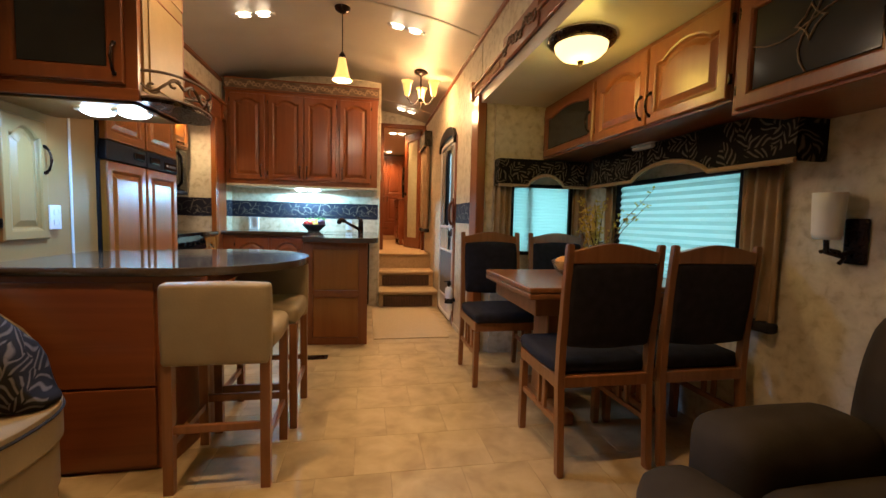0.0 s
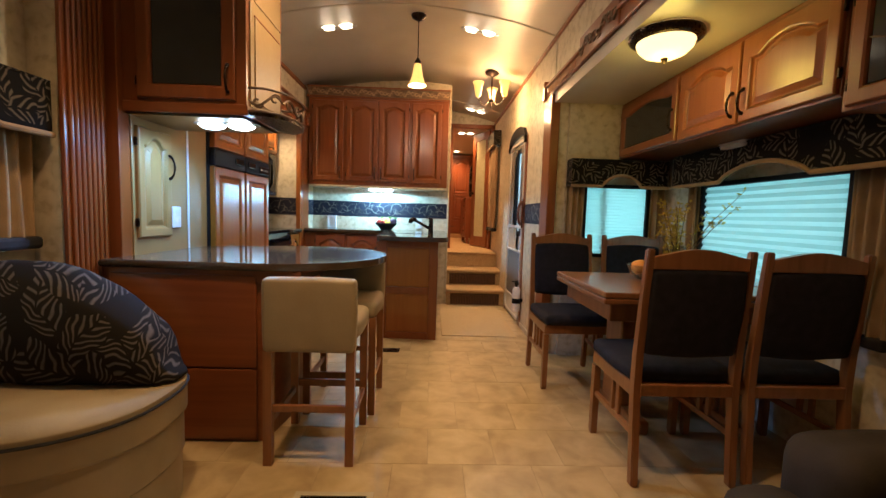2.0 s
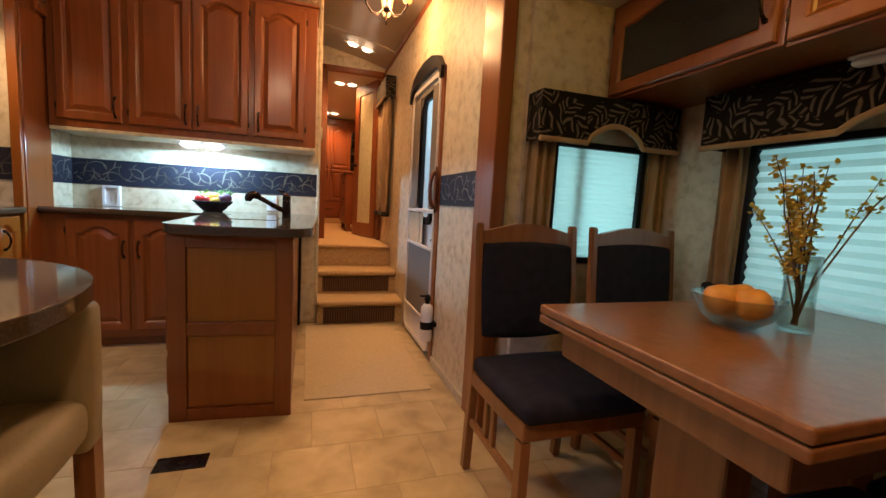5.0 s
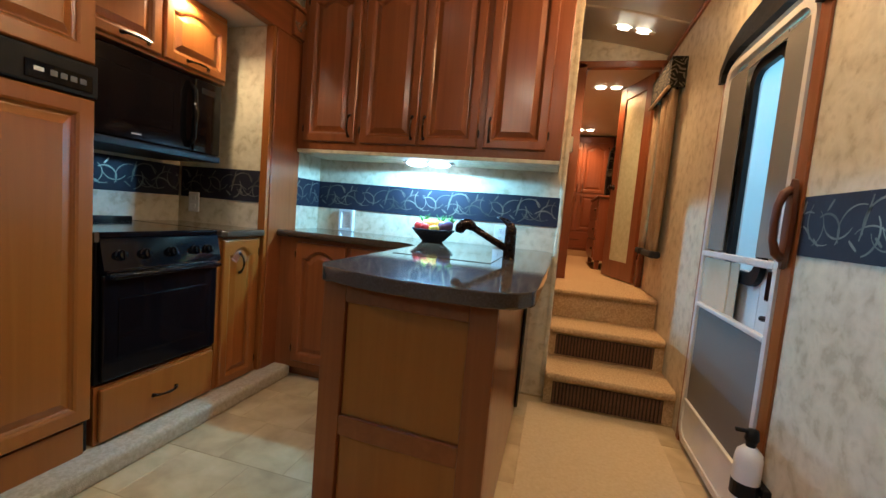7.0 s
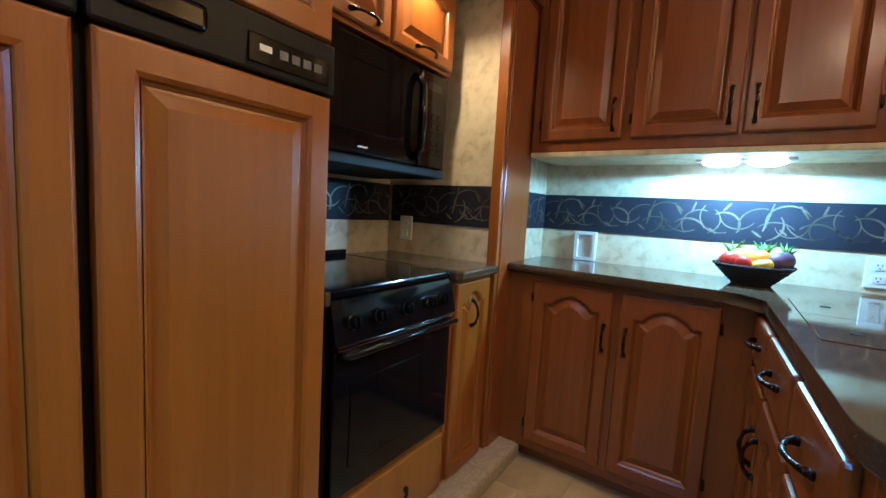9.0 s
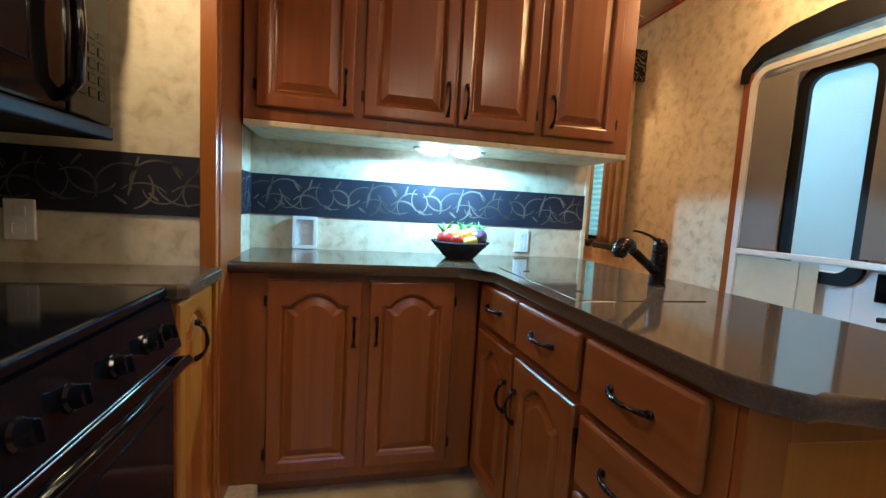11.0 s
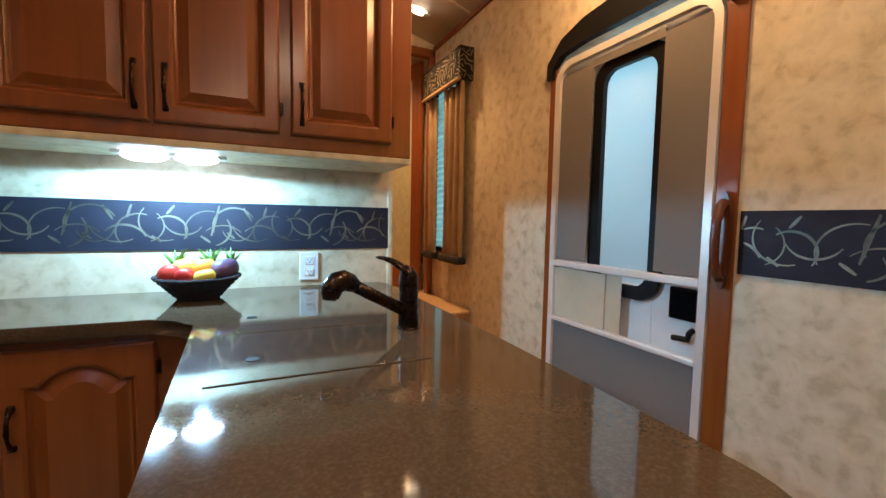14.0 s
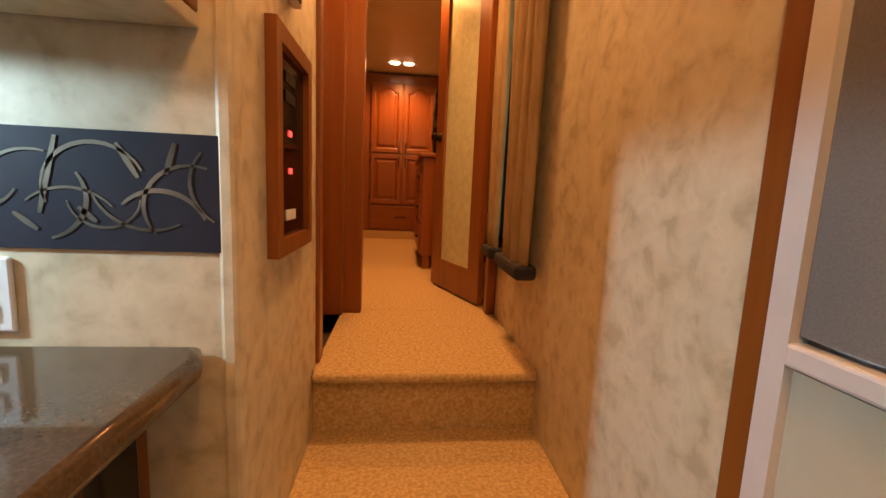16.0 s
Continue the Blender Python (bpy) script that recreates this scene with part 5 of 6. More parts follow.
solo("trim_corner_kitchen", box(H_L - 0.026, H_L + 0.004, BY - 0.006, BY + 0.03, 0, 2.6, 0.008), WALLPAPER, "rounded beige corner bead", "trim", "structure")
bm = bmesh.new()
add_box(bm, WX - 0.012, WX, 3.49, DO0 - 0.042, 0, 0.05, 0.003)
solo("baseboard", bm, WALLPAPER, "low beige skirting by the entry", "baseboard", "structure")

# ---- dinette ----
def dining_chair():
    ob = thing("dining_chair", pose(0, 0, 0), "oak dining chair with charcoal padded seat and back", "chair", "chairs round the table")
    w, d = 0.225, 0.43
    part("seat", cushion(-w + 0.004, w - 0.004, 0.03, d + 0.02, 0.42, 0.485, 0.022, 0.015), NAVY, ob, "charcoal padded seat", True)
    part("seat_frame", box(-w + 0.004, w - 0.004, 0.02, d, 0.365, 0.425, 0.006), OAK, ob)
    for s in (-1, 1):
        x = s * (w - 0.018)
        bm = bmesh.new()
        add_prism(bm, [(-0.035, 0.0), (0.005, 0.0), (0.035, 0.40), (0.03, 0.55), (-0.012, 0.985), (-0.042, 0.985), (-0.005, 0.55), (-0.002, 0.40)], "x", x - 0.015, x + 0.015)
        bmesh.ops.bevel(bm, geom=list(bm.edges), offset=0.005, segments=2, affect="EDGES")
        part("back_leg", bm, OAK, ob)
        bm = bmesh.new()
        add_prism(bm, [(d - 0.04, 0.36), (d - 0.002, 0.36), (d - 0.002, 0.02), (d - 0.012, 0.0), (d - 0.034, 0.0), (d - 0.036, 0.02)], "x", x - 0.0155, x + 0.0155)
        part("front_leg", bm, OAK, ob)
        part("side_stretcher", box(x - 0.009, x + 0.009, 0.02, d - 0.03, 0.20, 0.228, 0.004), OAK, ob)
        for yy in (0.14, 0.20):
            part("slat", box(x - 0.008, x + 0.008, yy, yy + 0.025, 0.228, 0.366, 0.003), OAK, ob)
    bm = bmesh.new()
    pts = [(-w + 0.03, 0.905), (w - 0.03, 0.905)] + [(w - 0.03 - (2 * w - 0.06) * i / 12, 0.955 + 0.033 * math.sin(math.pi * i / 12) ** 1.4) for i in range(13)]
    add_prism(bm, pts, "y", -0.038, -0.010)
    bmesh.ops.bevel(bm, geom=list(bm.edges), offset=0.004, segments=1, affect="EDGES")
    part("crest_rail", bm, OAK, ob)
    bm = cushion(-w + 0.034, w - 0.034, -0.032, 0.018, 0.0, 0.355, 0.018, 0.012)
    bmesh.ops.transform(bm, matrix=pose(0, 0.022, 0.552, 5.2, 0, 0), verts=bm.verts)
    part("backrest", bm, NAVY, ob, "charcoal padded back", True)
    part("back_stretcher", box(-w + 0.03, w - 0.03, -0.005, 0.016, 0.375, 0.425, 0.004), OAK, ob)
    return ob


ch = dining_chair()
ch.matrix_world = pose(1.078, 1.665, 0)
copy_thing(ch, pose(1.560, 1.665, 0))
copy_thing(ch, pose(0.965, 3.015, 0, 0, 0, 180))
copy_thing(ch, pose(1.495, 3.03, 0, 0, 0, 180))

tb = thing("dining_table", pose(1.352, 2.325, 0), "oak dining table with a leaf top and deep apron", "table")
part("tabletop", box(-0.515, 0.49, -0.375, 0.375, 0.724, 0.752, 0.007, 3), OAK, tb)
part("lower_leaf", box(-0.515, 0.49, -0.375, 0.375, 0.694, 0.721, 0.007, 3), OAK, tb)
part("apron", box(-0.46, 0.44, -0.32, 0.32, 0.60, 0.693, 0.006), OAK, tb)
for x in (-0.24, 0.24):
    part("pedestal", box(x - 0.05, x + 0.05, -0.10, 0.10, 0.07, 0.60, 0.01), OAK, tb)
    part("foot", box(x - 0.04, x + 0.04, -0.28, 0.28, 0.0, 0.07, 0.012), OAK, tb)

fb = thing("fruit_bowl", pose(1.27, 2.40, 0.753), "clear glass bowl with three oranges on the table", "bowl")
part("bowl", lathe([(0, 0.004), (0.05, 0.004), (0.085, 0.03), (0.11, 0.085), (0.113, 0.088), (0.107, 0.088), (0.081, 0.034), (0.047, 0.010), (0, 0.010)], sides=28), THIN, fb, smooth=True)
for x, y in ((-0.035, 0.02), (0.04, 0.02), (0.0, -0.045)):
    veg(fb, "orange", (x, y, 0.072), 0.046, ORANGE, 0.97, 20)
va = thing("vase", pose(1.40, 2.33, 0.753), "clear glass vase with yellow forsythia twigs on the table", "vase")
part("glass", lathe([(0, 0.003), (0.038, 0.003), (0.042, 0.01), (0.036, 0.10), (0.040, 0.21), (0.037, 0.21), (0.033, 0.10), (0.038, 0.014), (0, 0.012)], sides=20), THIN, va, smooth=True)
rnd = random.Random(11)
petals = bmesh.new()
for k in range(13):
    t = rnd.uniform(0, math.tau)
    lean, ht = rnd.uniform(0.03, 0.16), rnd.uniform(0.26, 0.46)
    if k < 3:
        t, lean, ht = (0.1, -0.35, 0.45)[k], (0.36, 0.30, 0.26)[k], (0.42, 0.50, 0.38)[k]
    pts = []
    for i in range(7):
        a = i / 6
        pts.append((lean * a ** 1.5 * math.cos(t) + rnd.uniform(-0.006, 0.006), lean * a ** 1.5 * math.sin(t) + rnd.uniform(-0.006, 0.006), 0.02 + ht * a))
    part("twig", tube(pts, 0.0028, 5, True, [1.2, 1.1, 1, 0.9, 0.8, 0.6, 0.4]), TWIG, va)
    for i in range(26 if k > 2 else 12):
        a = rnd.uniform(0.45, 1.0)
        j = min(5, int(a * 6))
        p = Vector(pts[j]).lerp(Vector(pts[j + 1]), a * 6 - j)
        c = p + Vector((rnd.uniform(-0.018, 0.018), rnd.uniform(-0.018, 0.018), rnd.uniform(-0.01, 0.015)))
        for q in range(4):
            d = Vector((rnd.uniform(-1, 1), rnd.uniform(-1, 1), rnd.uniform(-0.6, 1))).normalized() * rnd.uniform(0.010, 0.019)
            s = d.cross(Vector((0.3, 0.5, 0.8))).normalized() * 0.0065
            petals.faces.new([petals.verts.new(v) for v in (c, c + d * 0.5 + s, c + d, c + d * 0.5 - s)])
part("blossom", petals, YELLOW, va, "small yellow petals")


def overhead(name, y0, y1, z0, label, x=1.455, glass=False, pair=False, leading=False):
    """A cabinet on the window wall, from y0 down to y1, its face towards the aisle."""
    w = y0 - y1
    ob = thing(name, pose(x, y0, z0, 0, 0, -90), label, "cabinet")
    h = SZ - z0 - 0.003
    part("body", box(0.002, w - 0.002, 0.0, SX - x - 0.003, 0.0, h, 0.004), CHERRY, ob)
    if pair:
        panel_door(ob, 0.01, w / 2 - 0.006, 0.012, h - 0.03, 0.0, 0.045, (w / 2 - 0.035, 0.05, 0.16), HONEY, rail=0.058)
        panel_door(ob, w / 2 + 0.006, w - 0.01, 0.012, h - 0.03, 0.0, 0.045, (w / 2 + 0.035, 0.05, 0.16), HONEY, rail=0.058)
    else:
        panel_door(ob, 0.03, w - 0.02, 0.012, h - 0.03, 0.0, 0.03 if glass else 0.045, (w - 0.05, 0.08, 0.2), CHERRY, FROST_DARK if glass else None, 0.058, leading=leading)
    return ob


overhead("wall_cabinet", 3.265, 2.495, 1.565, "cherry overhead cabinet with a smoked glass arched door", glass=True)
overhead("wall_cabinet", 2.493, 1.515, 1.555, "honey cherry overhead cabinet with two raised-panel doors", pair=True)
overhead("wall_cabinet", 1.513, 0.95, 1.50, "cherry overhead cabinet with leaded smoked glass", glass=True, leading=True)
overhead("wall_cabinet", 0.90, 0.20, 1.56, "cherry overhead cabinet with a raised-panel door", x=1.40)
ul = thing("under_cabinet_light", pose(1.70, 2.36, 1.553), "oval frosted light under the overhead cabinet, off", "light")
part("base", box(-0.03, 0.03, -0.10, 0.10, -0.010, 0, 0.008), WHITE, ul)
part("lens", cushion(-0.028, 0.028, -0.09, 0.09, -0.034, -0.010, 0.011, 0.004, 2), WHITE, ul, smooth=True)

dl = thing("dome_light", pose(1.10, 2.06, SZ - 0.001), "lit alabaster dome ceiling light with a bronze rim", "light")
part("rim", lathe([(0.165, 0), (0.165, -0.018), (0.150, -0.032), (0.128, -0.036)], sides=36), BRONZE, dl, smooth=True)
part("dome", lathe([(0.130, -0.032), (0.122, -0.060), (0.095, -0.088), (0.055, -0.105), (0, -0.110)], sides=36), GLOW_DOME, dl, "glowing alabaster glass bowl", True)
part("finial", lathe([(0, -0.135), (0.008, -0.128), (0.014, -0.118), (0.018, -0.106), (0, -0.10)], sides=14), BRONZE, dl, smooth=True)
lamp("dome_glow", "POINT", (1.10, 2.06, SZ - 0.17), 3.8, (1.0, 0.60, 0.06), 0.09)


# windows
def shade_window(name, m, w, h, label, pleat=0.043, watts=25.0, tint=(0.56, 1.0, 0.84), plain=False):
    """Local x along the wall, faces -y; origin at the lower left of the opening."""
    ob = thing(name, m, label, "window", kind="structure")
    e = 0.028
    for nm, b in (("window_frame", (0, e, -0.012, 0.05, 0, h)), ("window_frame", (w - e, w, -0.012, 0.05, 0, h)), ("window_frame", (e, w - e, -0.012, 0.05, 0, e)), ("window_frame", (e, w - e, -0.012, 0.05, h - e, h))):
        part(nm, box(*b, 0.004), BLACKMATT, ob)
    bm = bmesh.new()
    k = max(2, round((h - 2 * e) / pleat * 2))
    rows = [[bm.verts.new((x, 0.012 + (1 if i % 2 else -1) * (0.002 if plain else 0.007), e + (h - 2 * e) * i / k)) for x in (e, w - e)] for i in range(k + 1)]
    for q, (a, b) in enumerate(zip(rows, rows[1:])):
        # alternate pleat faces take the darker copy, as painted fold shading
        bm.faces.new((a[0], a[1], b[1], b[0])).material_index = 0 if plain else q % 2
    part("shade", bm, SHADE, ob, "drawn pleated shade glowing with daylight").data.materials.append(SHADE_SHADED_FOLD)
    p = part("pane", box(e, w - e, 0.05, 0.055, e, h - e), CLEAR, ob)
    p.visible_shadow = False
    if plain:
        part("mullion", box(w * 0.30, w * 0.30 + 0.03, 0.028, 0.048, e, h - e, 0.003), BLACKMATT, ob)
    c = m @ Vector((w / 2, 0.16, h / 2))
    t = m @ Vector((w / 2, 0, h / 2))
    lamp(name + "_daylight", "AREA", c, watts, tint, w * 1.05, t, size_y=h * 1.05)
    return ob


shade_window("window_1", pose(SX, W1, WZ0, 0, 0, -90), W1 - W0, WZ1 - WZ0, "large dinette window with a drawn pleated shade", watts=3.8)
shade_window("window_2", pose(E0, SY, EZ0), E1 - E0, EZ1 - EZ0, "dinette end window with a drawn plain shade", pleat=0.024, watts=2.3, plain=True)
shade_window("window_3", pose(LVX, 0.66, 0.94, 0, 0, 90), 0.92, 0.48, "window with a drawn shade behind the sofa", watts=1.5)
shade_window("window_4", pose(WX, 6.335, 0.95, 0, 0, -90), 0.415, 1.25, "tall hall window with a drawn shade", watts=2.5)


def valance(name, m, w, h, depth, label, arch=None):
    """An upholstered box over a window; local x along, faces -y, z up from its lower edge."""
    ob = thing(name, m, label, "valance")
    pts = [(0, 0)]
    if arch:
        c, r, rise = arch
        pts += [(c - r, 0)] + [(c - r + 2 * r * i / 14, rise * math.sin(math.pi * i / 14) ** 0.7) for i in range(1, 14)] + [(c + r, 0)]
    pts += [(w, 0), (w, h), (0, h)]
    part("cover", prism(pts, "y", -depth, -depth + 0.03), LEAFCLOTH, ob)
    for x0 in (0, w - 0.02):
        part("return", box(x0, x0 + 0.02, -depth + 0.03, -0.002, 0, h), LEAFCLOTH, ob)
    part("top", box(0, w, -depth - 0.002, -0.002, h, h + 0.012, 0.003), LEAFCLOTH, ob)
    low = [p for p in pts[:-2]]
    part("piping", tube([(x, -depth - 0.002, z) for x, z in low], 0.012, 8), CURTAIN, ob, "tan piping")
    return ob


def curtain(m, w, h, label, folds=4, tie=True, deep=0.016):
    ob = thing("curtain", m, label, "curtain")
    bm = bmesh.new()
    nx, nz = folds * 8, 10
    grid = []
    for j in range(nz + 1):
        row = []
        for i in range(nx + 1):
            a = i / nx
            row.append(bm.verts.new((a * w, -0.014 - deep + deep * math.sin(a * folds * math.tau) + 0.006 * math.sin(7 * a + 3 * j / nz), h * j / nz)))
        grid.append(row)
    for r0, r1 in zip(grid, grid[1:]):
        for i in range(nx):
            bm.faces.new((r0[i], r0[i + 1], r1[i + 1], r1[i]))
    cl = part("cloth", bm, CURTAIN, ob, smooth=True)
    sol = cl.modifiers.new("thick", "SOLIDIFY")
    sol.thickness = 0.004
    if tie:
        part("hem_band", box(-0.008, w + 0.008, -0.026 - 2 * deep, -0.004, 0.0, 0.05, 0.014, 2), BLACKCLOTH, ob, "black tie band")


valance("valance", pose(1.05, SY, 1.345), 0.74, 0.19, 0.12, "black leaf-patterned valance with tan piping over the end window", (0.385, 0.15, 0.085))
valance("valance", pose(SX, 2.95, 1.335, 0, 0, -90), 1.50, 0.20, 0.15, "black leaf-patterned valance with tan piping over the dinette window", (0.78, 0.30, 0.085))
valance("valance", pose(LVX, 0.36, 1.362, 0, 0, 90), 1.42, 0.20, 0.11, "black leaf-patterned valance behind the sofa", (0.72, 0.5, 0.08))
valance("valance", pose(WX, 6.332, 2.06, 0, 0, -90), 0.60, 0.19, 0.10, "black leaf-patterned valance over the hall window")
curtain(pose(1.055, SY, 0.72), 0.135, 0.63, "tan side curtain at the dinette end window", 3)
curtain(pose(1.725, SY, 0.72), 0.09, 0.63, "tan side curtain at the dinette end window", 2)
curtain(pose(SX, 2.945, 0.72, 0, 0, -90), 0.10, 0.62, "tan side curtain at the dinette window", 2)
curtain(pose(SX, 1.79, 0.60, 0, 0, -90), 0.20, 0.74, "tan side curtain at the dinette window", 4)
curtain(pose(LVX, 1.56, 0.905, 0, 0, 90), 0.215, 0.48, "tan side curtain behind the sofa", 4)
curtain(pose(WX - 0.012, 6.05, 0.89, 0, 0, -90), 0.30, 1.17, "long tan curtain at the hall window", 4, deep=0.026)
curtain(pose(WX - 0.012, 6.325, 0.89, 0, 0, -90), 0.15, 1.17, "long tan curtain at the hall window", 2, deep=0.024)

sc = thing("wall_sconce", pose(SX - 0.001, 1.37, 0.95, 0, 0, -90), "bronze wall sconce with a white half-round glass shade, off", "sconce")
part("back_plate", box(0.015, 0.09, -0.02, 0.0, -0.01, 0.16, 0.008), BRONZE, sc)
part("arm", tube([(0.05, -0.015, 0.04), (0.03, -0.05, 0.02), (0.0, -0.07, 0.03), (-0.005, -0.07, 0.085)], 0.010, 8), BRONZE, sc)
part("scroll", tube([(-0.03, -0.06, 0.03), (0.0, -0.06, 0.04), (0.03, -0.055, 0.035), (0.045, -0.05, 0.01), (0.03, -0.05, -0.01)], 0.008, 7), BRONZE, sc)
bm = lathe([(0.0, 0.078), (0.040, 0.08), (0.046, 0.10), (0.050, 0.20), (0.052, 0.255), (0.047, 0.255), (0.043, 0.10), (0.0, 0.09)], (-0.005, -0.07, 0), 20)
part("shade", bm, WHITE, sc, "white glass shade", True)

# ---- stools ----
def bar_stool():
    ob = thing("bar_stool", pose(0, 0, 0), "cream leather bar stool with a low back and oak legs", "bar stool", "stools at the bar")
    w = 0.193
    part("backrest", cushion(-w, w, -0.005, 0.06, 0.50, 0.812, 0.018, 0.004), LEATHER, ob, "cream leather low back", True)
    part("seat", cushion(-w, w, 0.05, 0.40, 0.53, 0.625, 0.03, 0.012), LEATHER, ob, "cream leather seat", True)
    for s in (-1, 1):
        x = s * (w - 0.02)
        bm = bmesh.new()
        add_prism(bm, [(0.005, 0.53), (0.045, 0.53), (0.035, 0.0), (0.005, 0.0)], "x", x - 0.018, x + 0.018)
        part("back_leg", bm, OAK, ob)
        bm = bmesh.new()
        add_prism(bm, [(0.36, 0.535), (0.395, 0.535), (0.392, 0.0), (0.365, 0.0)], "x", x - 0.018, x + 0.018)
        part("front_leg", bm, OAK, ob)
        part("side_stretcher", box(x - 0.009, x + 0.009, 0.03, 0.37, 0.17, 0.20, 0.003), OAK, ob)
    part("back_stretcher", box(-w + 0.03, w - 0.03, 0.012, 0.032, 0.235, 0.265, 0.003), OAK, ob)
    part("foot_rail", box(-w + 0.03, w - 0.03, 0.37, 0.39, 0.20, 0.235, 0.003), OAK, ob)
    return ob


bs = bar_stool()
bs.matrix_world = pose(-0.490, 1.745, 0)
copy_thing(bs, pose(-0.462, 2.605, 0, 0, 0, 180))

# ---- sofa, cushion, recliner ----
so = thing("sofa", pose(-1.30, 1.45, 0), "cream leather sofa with a rounded end and dark piping", "sofa")


def sofa_plan(grow):
    """The seat's outline: straight against the wall, rounded at its free end."""
    a, b = 0.60 + grow, 0.37 + grow
    end = [(-0.19 + a * math.copysign(abs(math.cos(t)) ** 0.8, math.cos(t)), b * math.copysign(abs(math.sin(t)) ** 0.8, math.sin(t))) for t in [radians(-90 + 180 * i / 28) for i in range(29)]]
    return [(-0.41, -b)] + end + [(-0.41, b)]


def sofa_layer(grow, z0, z1, nose):
    bm = bmesh.new()
    add_prism(bm, sofa_plan(grow), "z", z0, z1)
    rim = [e for e in bm.edges if abs(e.verts[0].co.z - e.verts[1].co.z) < 1e-6 and e.calc_length() > 1e-5]
    bmesh.ops.bevel(bm, geom=rim, offset=nose, segments=4, affect="EDGES", profile=0.5)
    return bm


part("seat", sofa_layer(0.01, 0.335, 0.455, 0.03), LEATHER, so, "cream leather seat", True)
part("mid_band", sofa_layer(-0.002, 0.178, 0.338, 0.016), LEATHER, so, smooth=True)
part("base_band", sofa_layer(-0.010, 0.0, 0.181, 0.012), LEATHER, so, smooth=True)
part("piping", tube([(x, y, 0.432) for x, y in sofa_plan(0.012)], 0.005, 6), BLACKCLOTH, so, "dark piping")
part("lower_piping", tube([(x, y, 0.179) for x, y in sofa_plan(-0.006)], 0.004, 6), BLACKCLOTH, so, "dark piping")
part("seam", tube([(-0.19, -0.372, 0.01), (-0.19, -0.374, 0.33)], 0.004, 6), BLACKCLOTH, so)


def hump(x0, x1, y0, y1, z0, h, rnd_, puff, wrinkle):
    """A padded slab whose top falls in a curve towards x1."""
    bm = cushion(x0, x1, y0, y1, z0, z0 + h, rnd_, puff, 10)
    for v in bm.verts:
        t = min(max((v.co.x - x0) / (x1 - x0), 0), 1)
        v.co.z = z0 + (v.co.z - z0) * (0.16 + 0.84 * (1 - t ** 2.6) ** 0.6)
        v.co += wrinkle * noise.noise_vector(v.co * 7)
    return bm


part("backrest", hump(-0.41, 0.15, 0.29, 0.46, 0.44, 0.36, 0.07, 0.02, 0.004), LEATHER, so, "cream leather back", True)
cq = solo("cushion", hump(-0.40, 0.365, -0.08, 0.11, 0.0, 0.40, 0.07, 0.05, 0.012), PILLOWCLOTH, "large black cushion with pale leaf print on the sofa", "cushion", smooth=True)
cq.matrix_world = pose(-1.30, 1.545, 0.452, -8, 0, 0)

rc = thing("recliner", pose(1.45, 0.75, 0), "dark olive recliner with padded arms and raised footrest", "armchair")
part("seat", cushion(-0.42, 0.25, -0.30, 0.20, 0.20, 0.42, 0.07, 0.03), RECLINE, rc, smooth=True)
part("footrest", cushion(-0.60, -0.36, -0.32, 0.44, 0.10, 0.36, 0.10, 0.03), RECLINE, rc, smooth=True)
for y0, y1 in ((0.19, 0.42), (-0.54, -0.31)):
    part("arm", cushion(-0.43, 0.06, y0, y1, 0.12, 0.525, 0.072, 0.012), RECLINE, rc, smooth=True)
bm = cushion(-0.11, 0.11, -0.34, 0.36, 0.0, 0.50, 0.09, 0.04)
bmesh.ops.transform(bm, matrix=pose(0.18, 0, 0.34, 0, 12, 0), verts=bm.verts)
part("backrest", bm, RECLINE, rc, smooth=True)
bm = cushion(-0.09, 0.09, -0.24, 0.24, 0.0, 0.18, 0.08, 0.02)
bmesh.ops.transform(bm, matrix=pose(0.26, 0, 0.76, 0, 10, 0), verts=bm.verts)
part("headrest", bm, RECLINE, rc, smooth=True)
part("base", box(-0.36, 0.22, -0.5, 0.40, 0.0, 0.12, 0.01), BLACKMATT, rc)

# ---- stairs, hall and bedroom ----
for k in range(2):
    y0 = 5.04 + 0.335 * k
    solo("stair_nosing", box(H_L + 0.003, H_R - 0.003, y0 - 0.012, y0 + 0.10, 0.2 * (k + 1) - 0.04, 0.2 * (k + 1) + 0.001, 0.018, 3), CARPET, "rounded carpet edge of a step", "stairs", "structure")
solo("stair_nosing", box(H_L + 0.003, H_R - 0.003, 5.695, 5.80, LAND - 0.03, LAND + 0.001, 0.014, 3), CARPET, "rounded carpet edge of the landing", "stairs", "structure")
for k in range(2):
    y0 = 5.058 + 0.335 * k
    ob = thing("stair_grille", pose(H_L + 0.05, y0, 0.2 * k + 0.012), "dark brown slatted vent in the stair riser", "vent")
    part("backing", box(0, 0.60, -0.003, 0.0, 0, 0.135), GRILLE_DARK, ob)
    for i in range(30):
        part("slat", box(0.004 + i * 0.02, 0.014 + i * 0.02, -0.011, -0.003, 0.003, 0.132, 0.002, 1), GRILLE, ob)
solo("door_mat", box(0.135, 0.82, 3.73, 5.03, -0.001, 0.008, 0.003), MAT, "tan woven runner in front of the steps", "mat")

cp = thing("control_panel", pose(H_L + 0.001, 5.31, 1.015, 0, 0, 90), "wood-framed monitor panel with red indicators on the hall wall", "control panel")
part("frame", ring_frame([(0, 0), (0.30, 0), (0.30, 0.45), (0, 0.45)], [(0.035, 0.035), (0.265, 0.035), (0.265, 0.415), (0.035, 0.415)], -0.022, 0.0), CHERRY, cp)
part("face", box(0.03, 0.27, -0.008, 0.0, 0.03, 0.42), BLACK, cp)
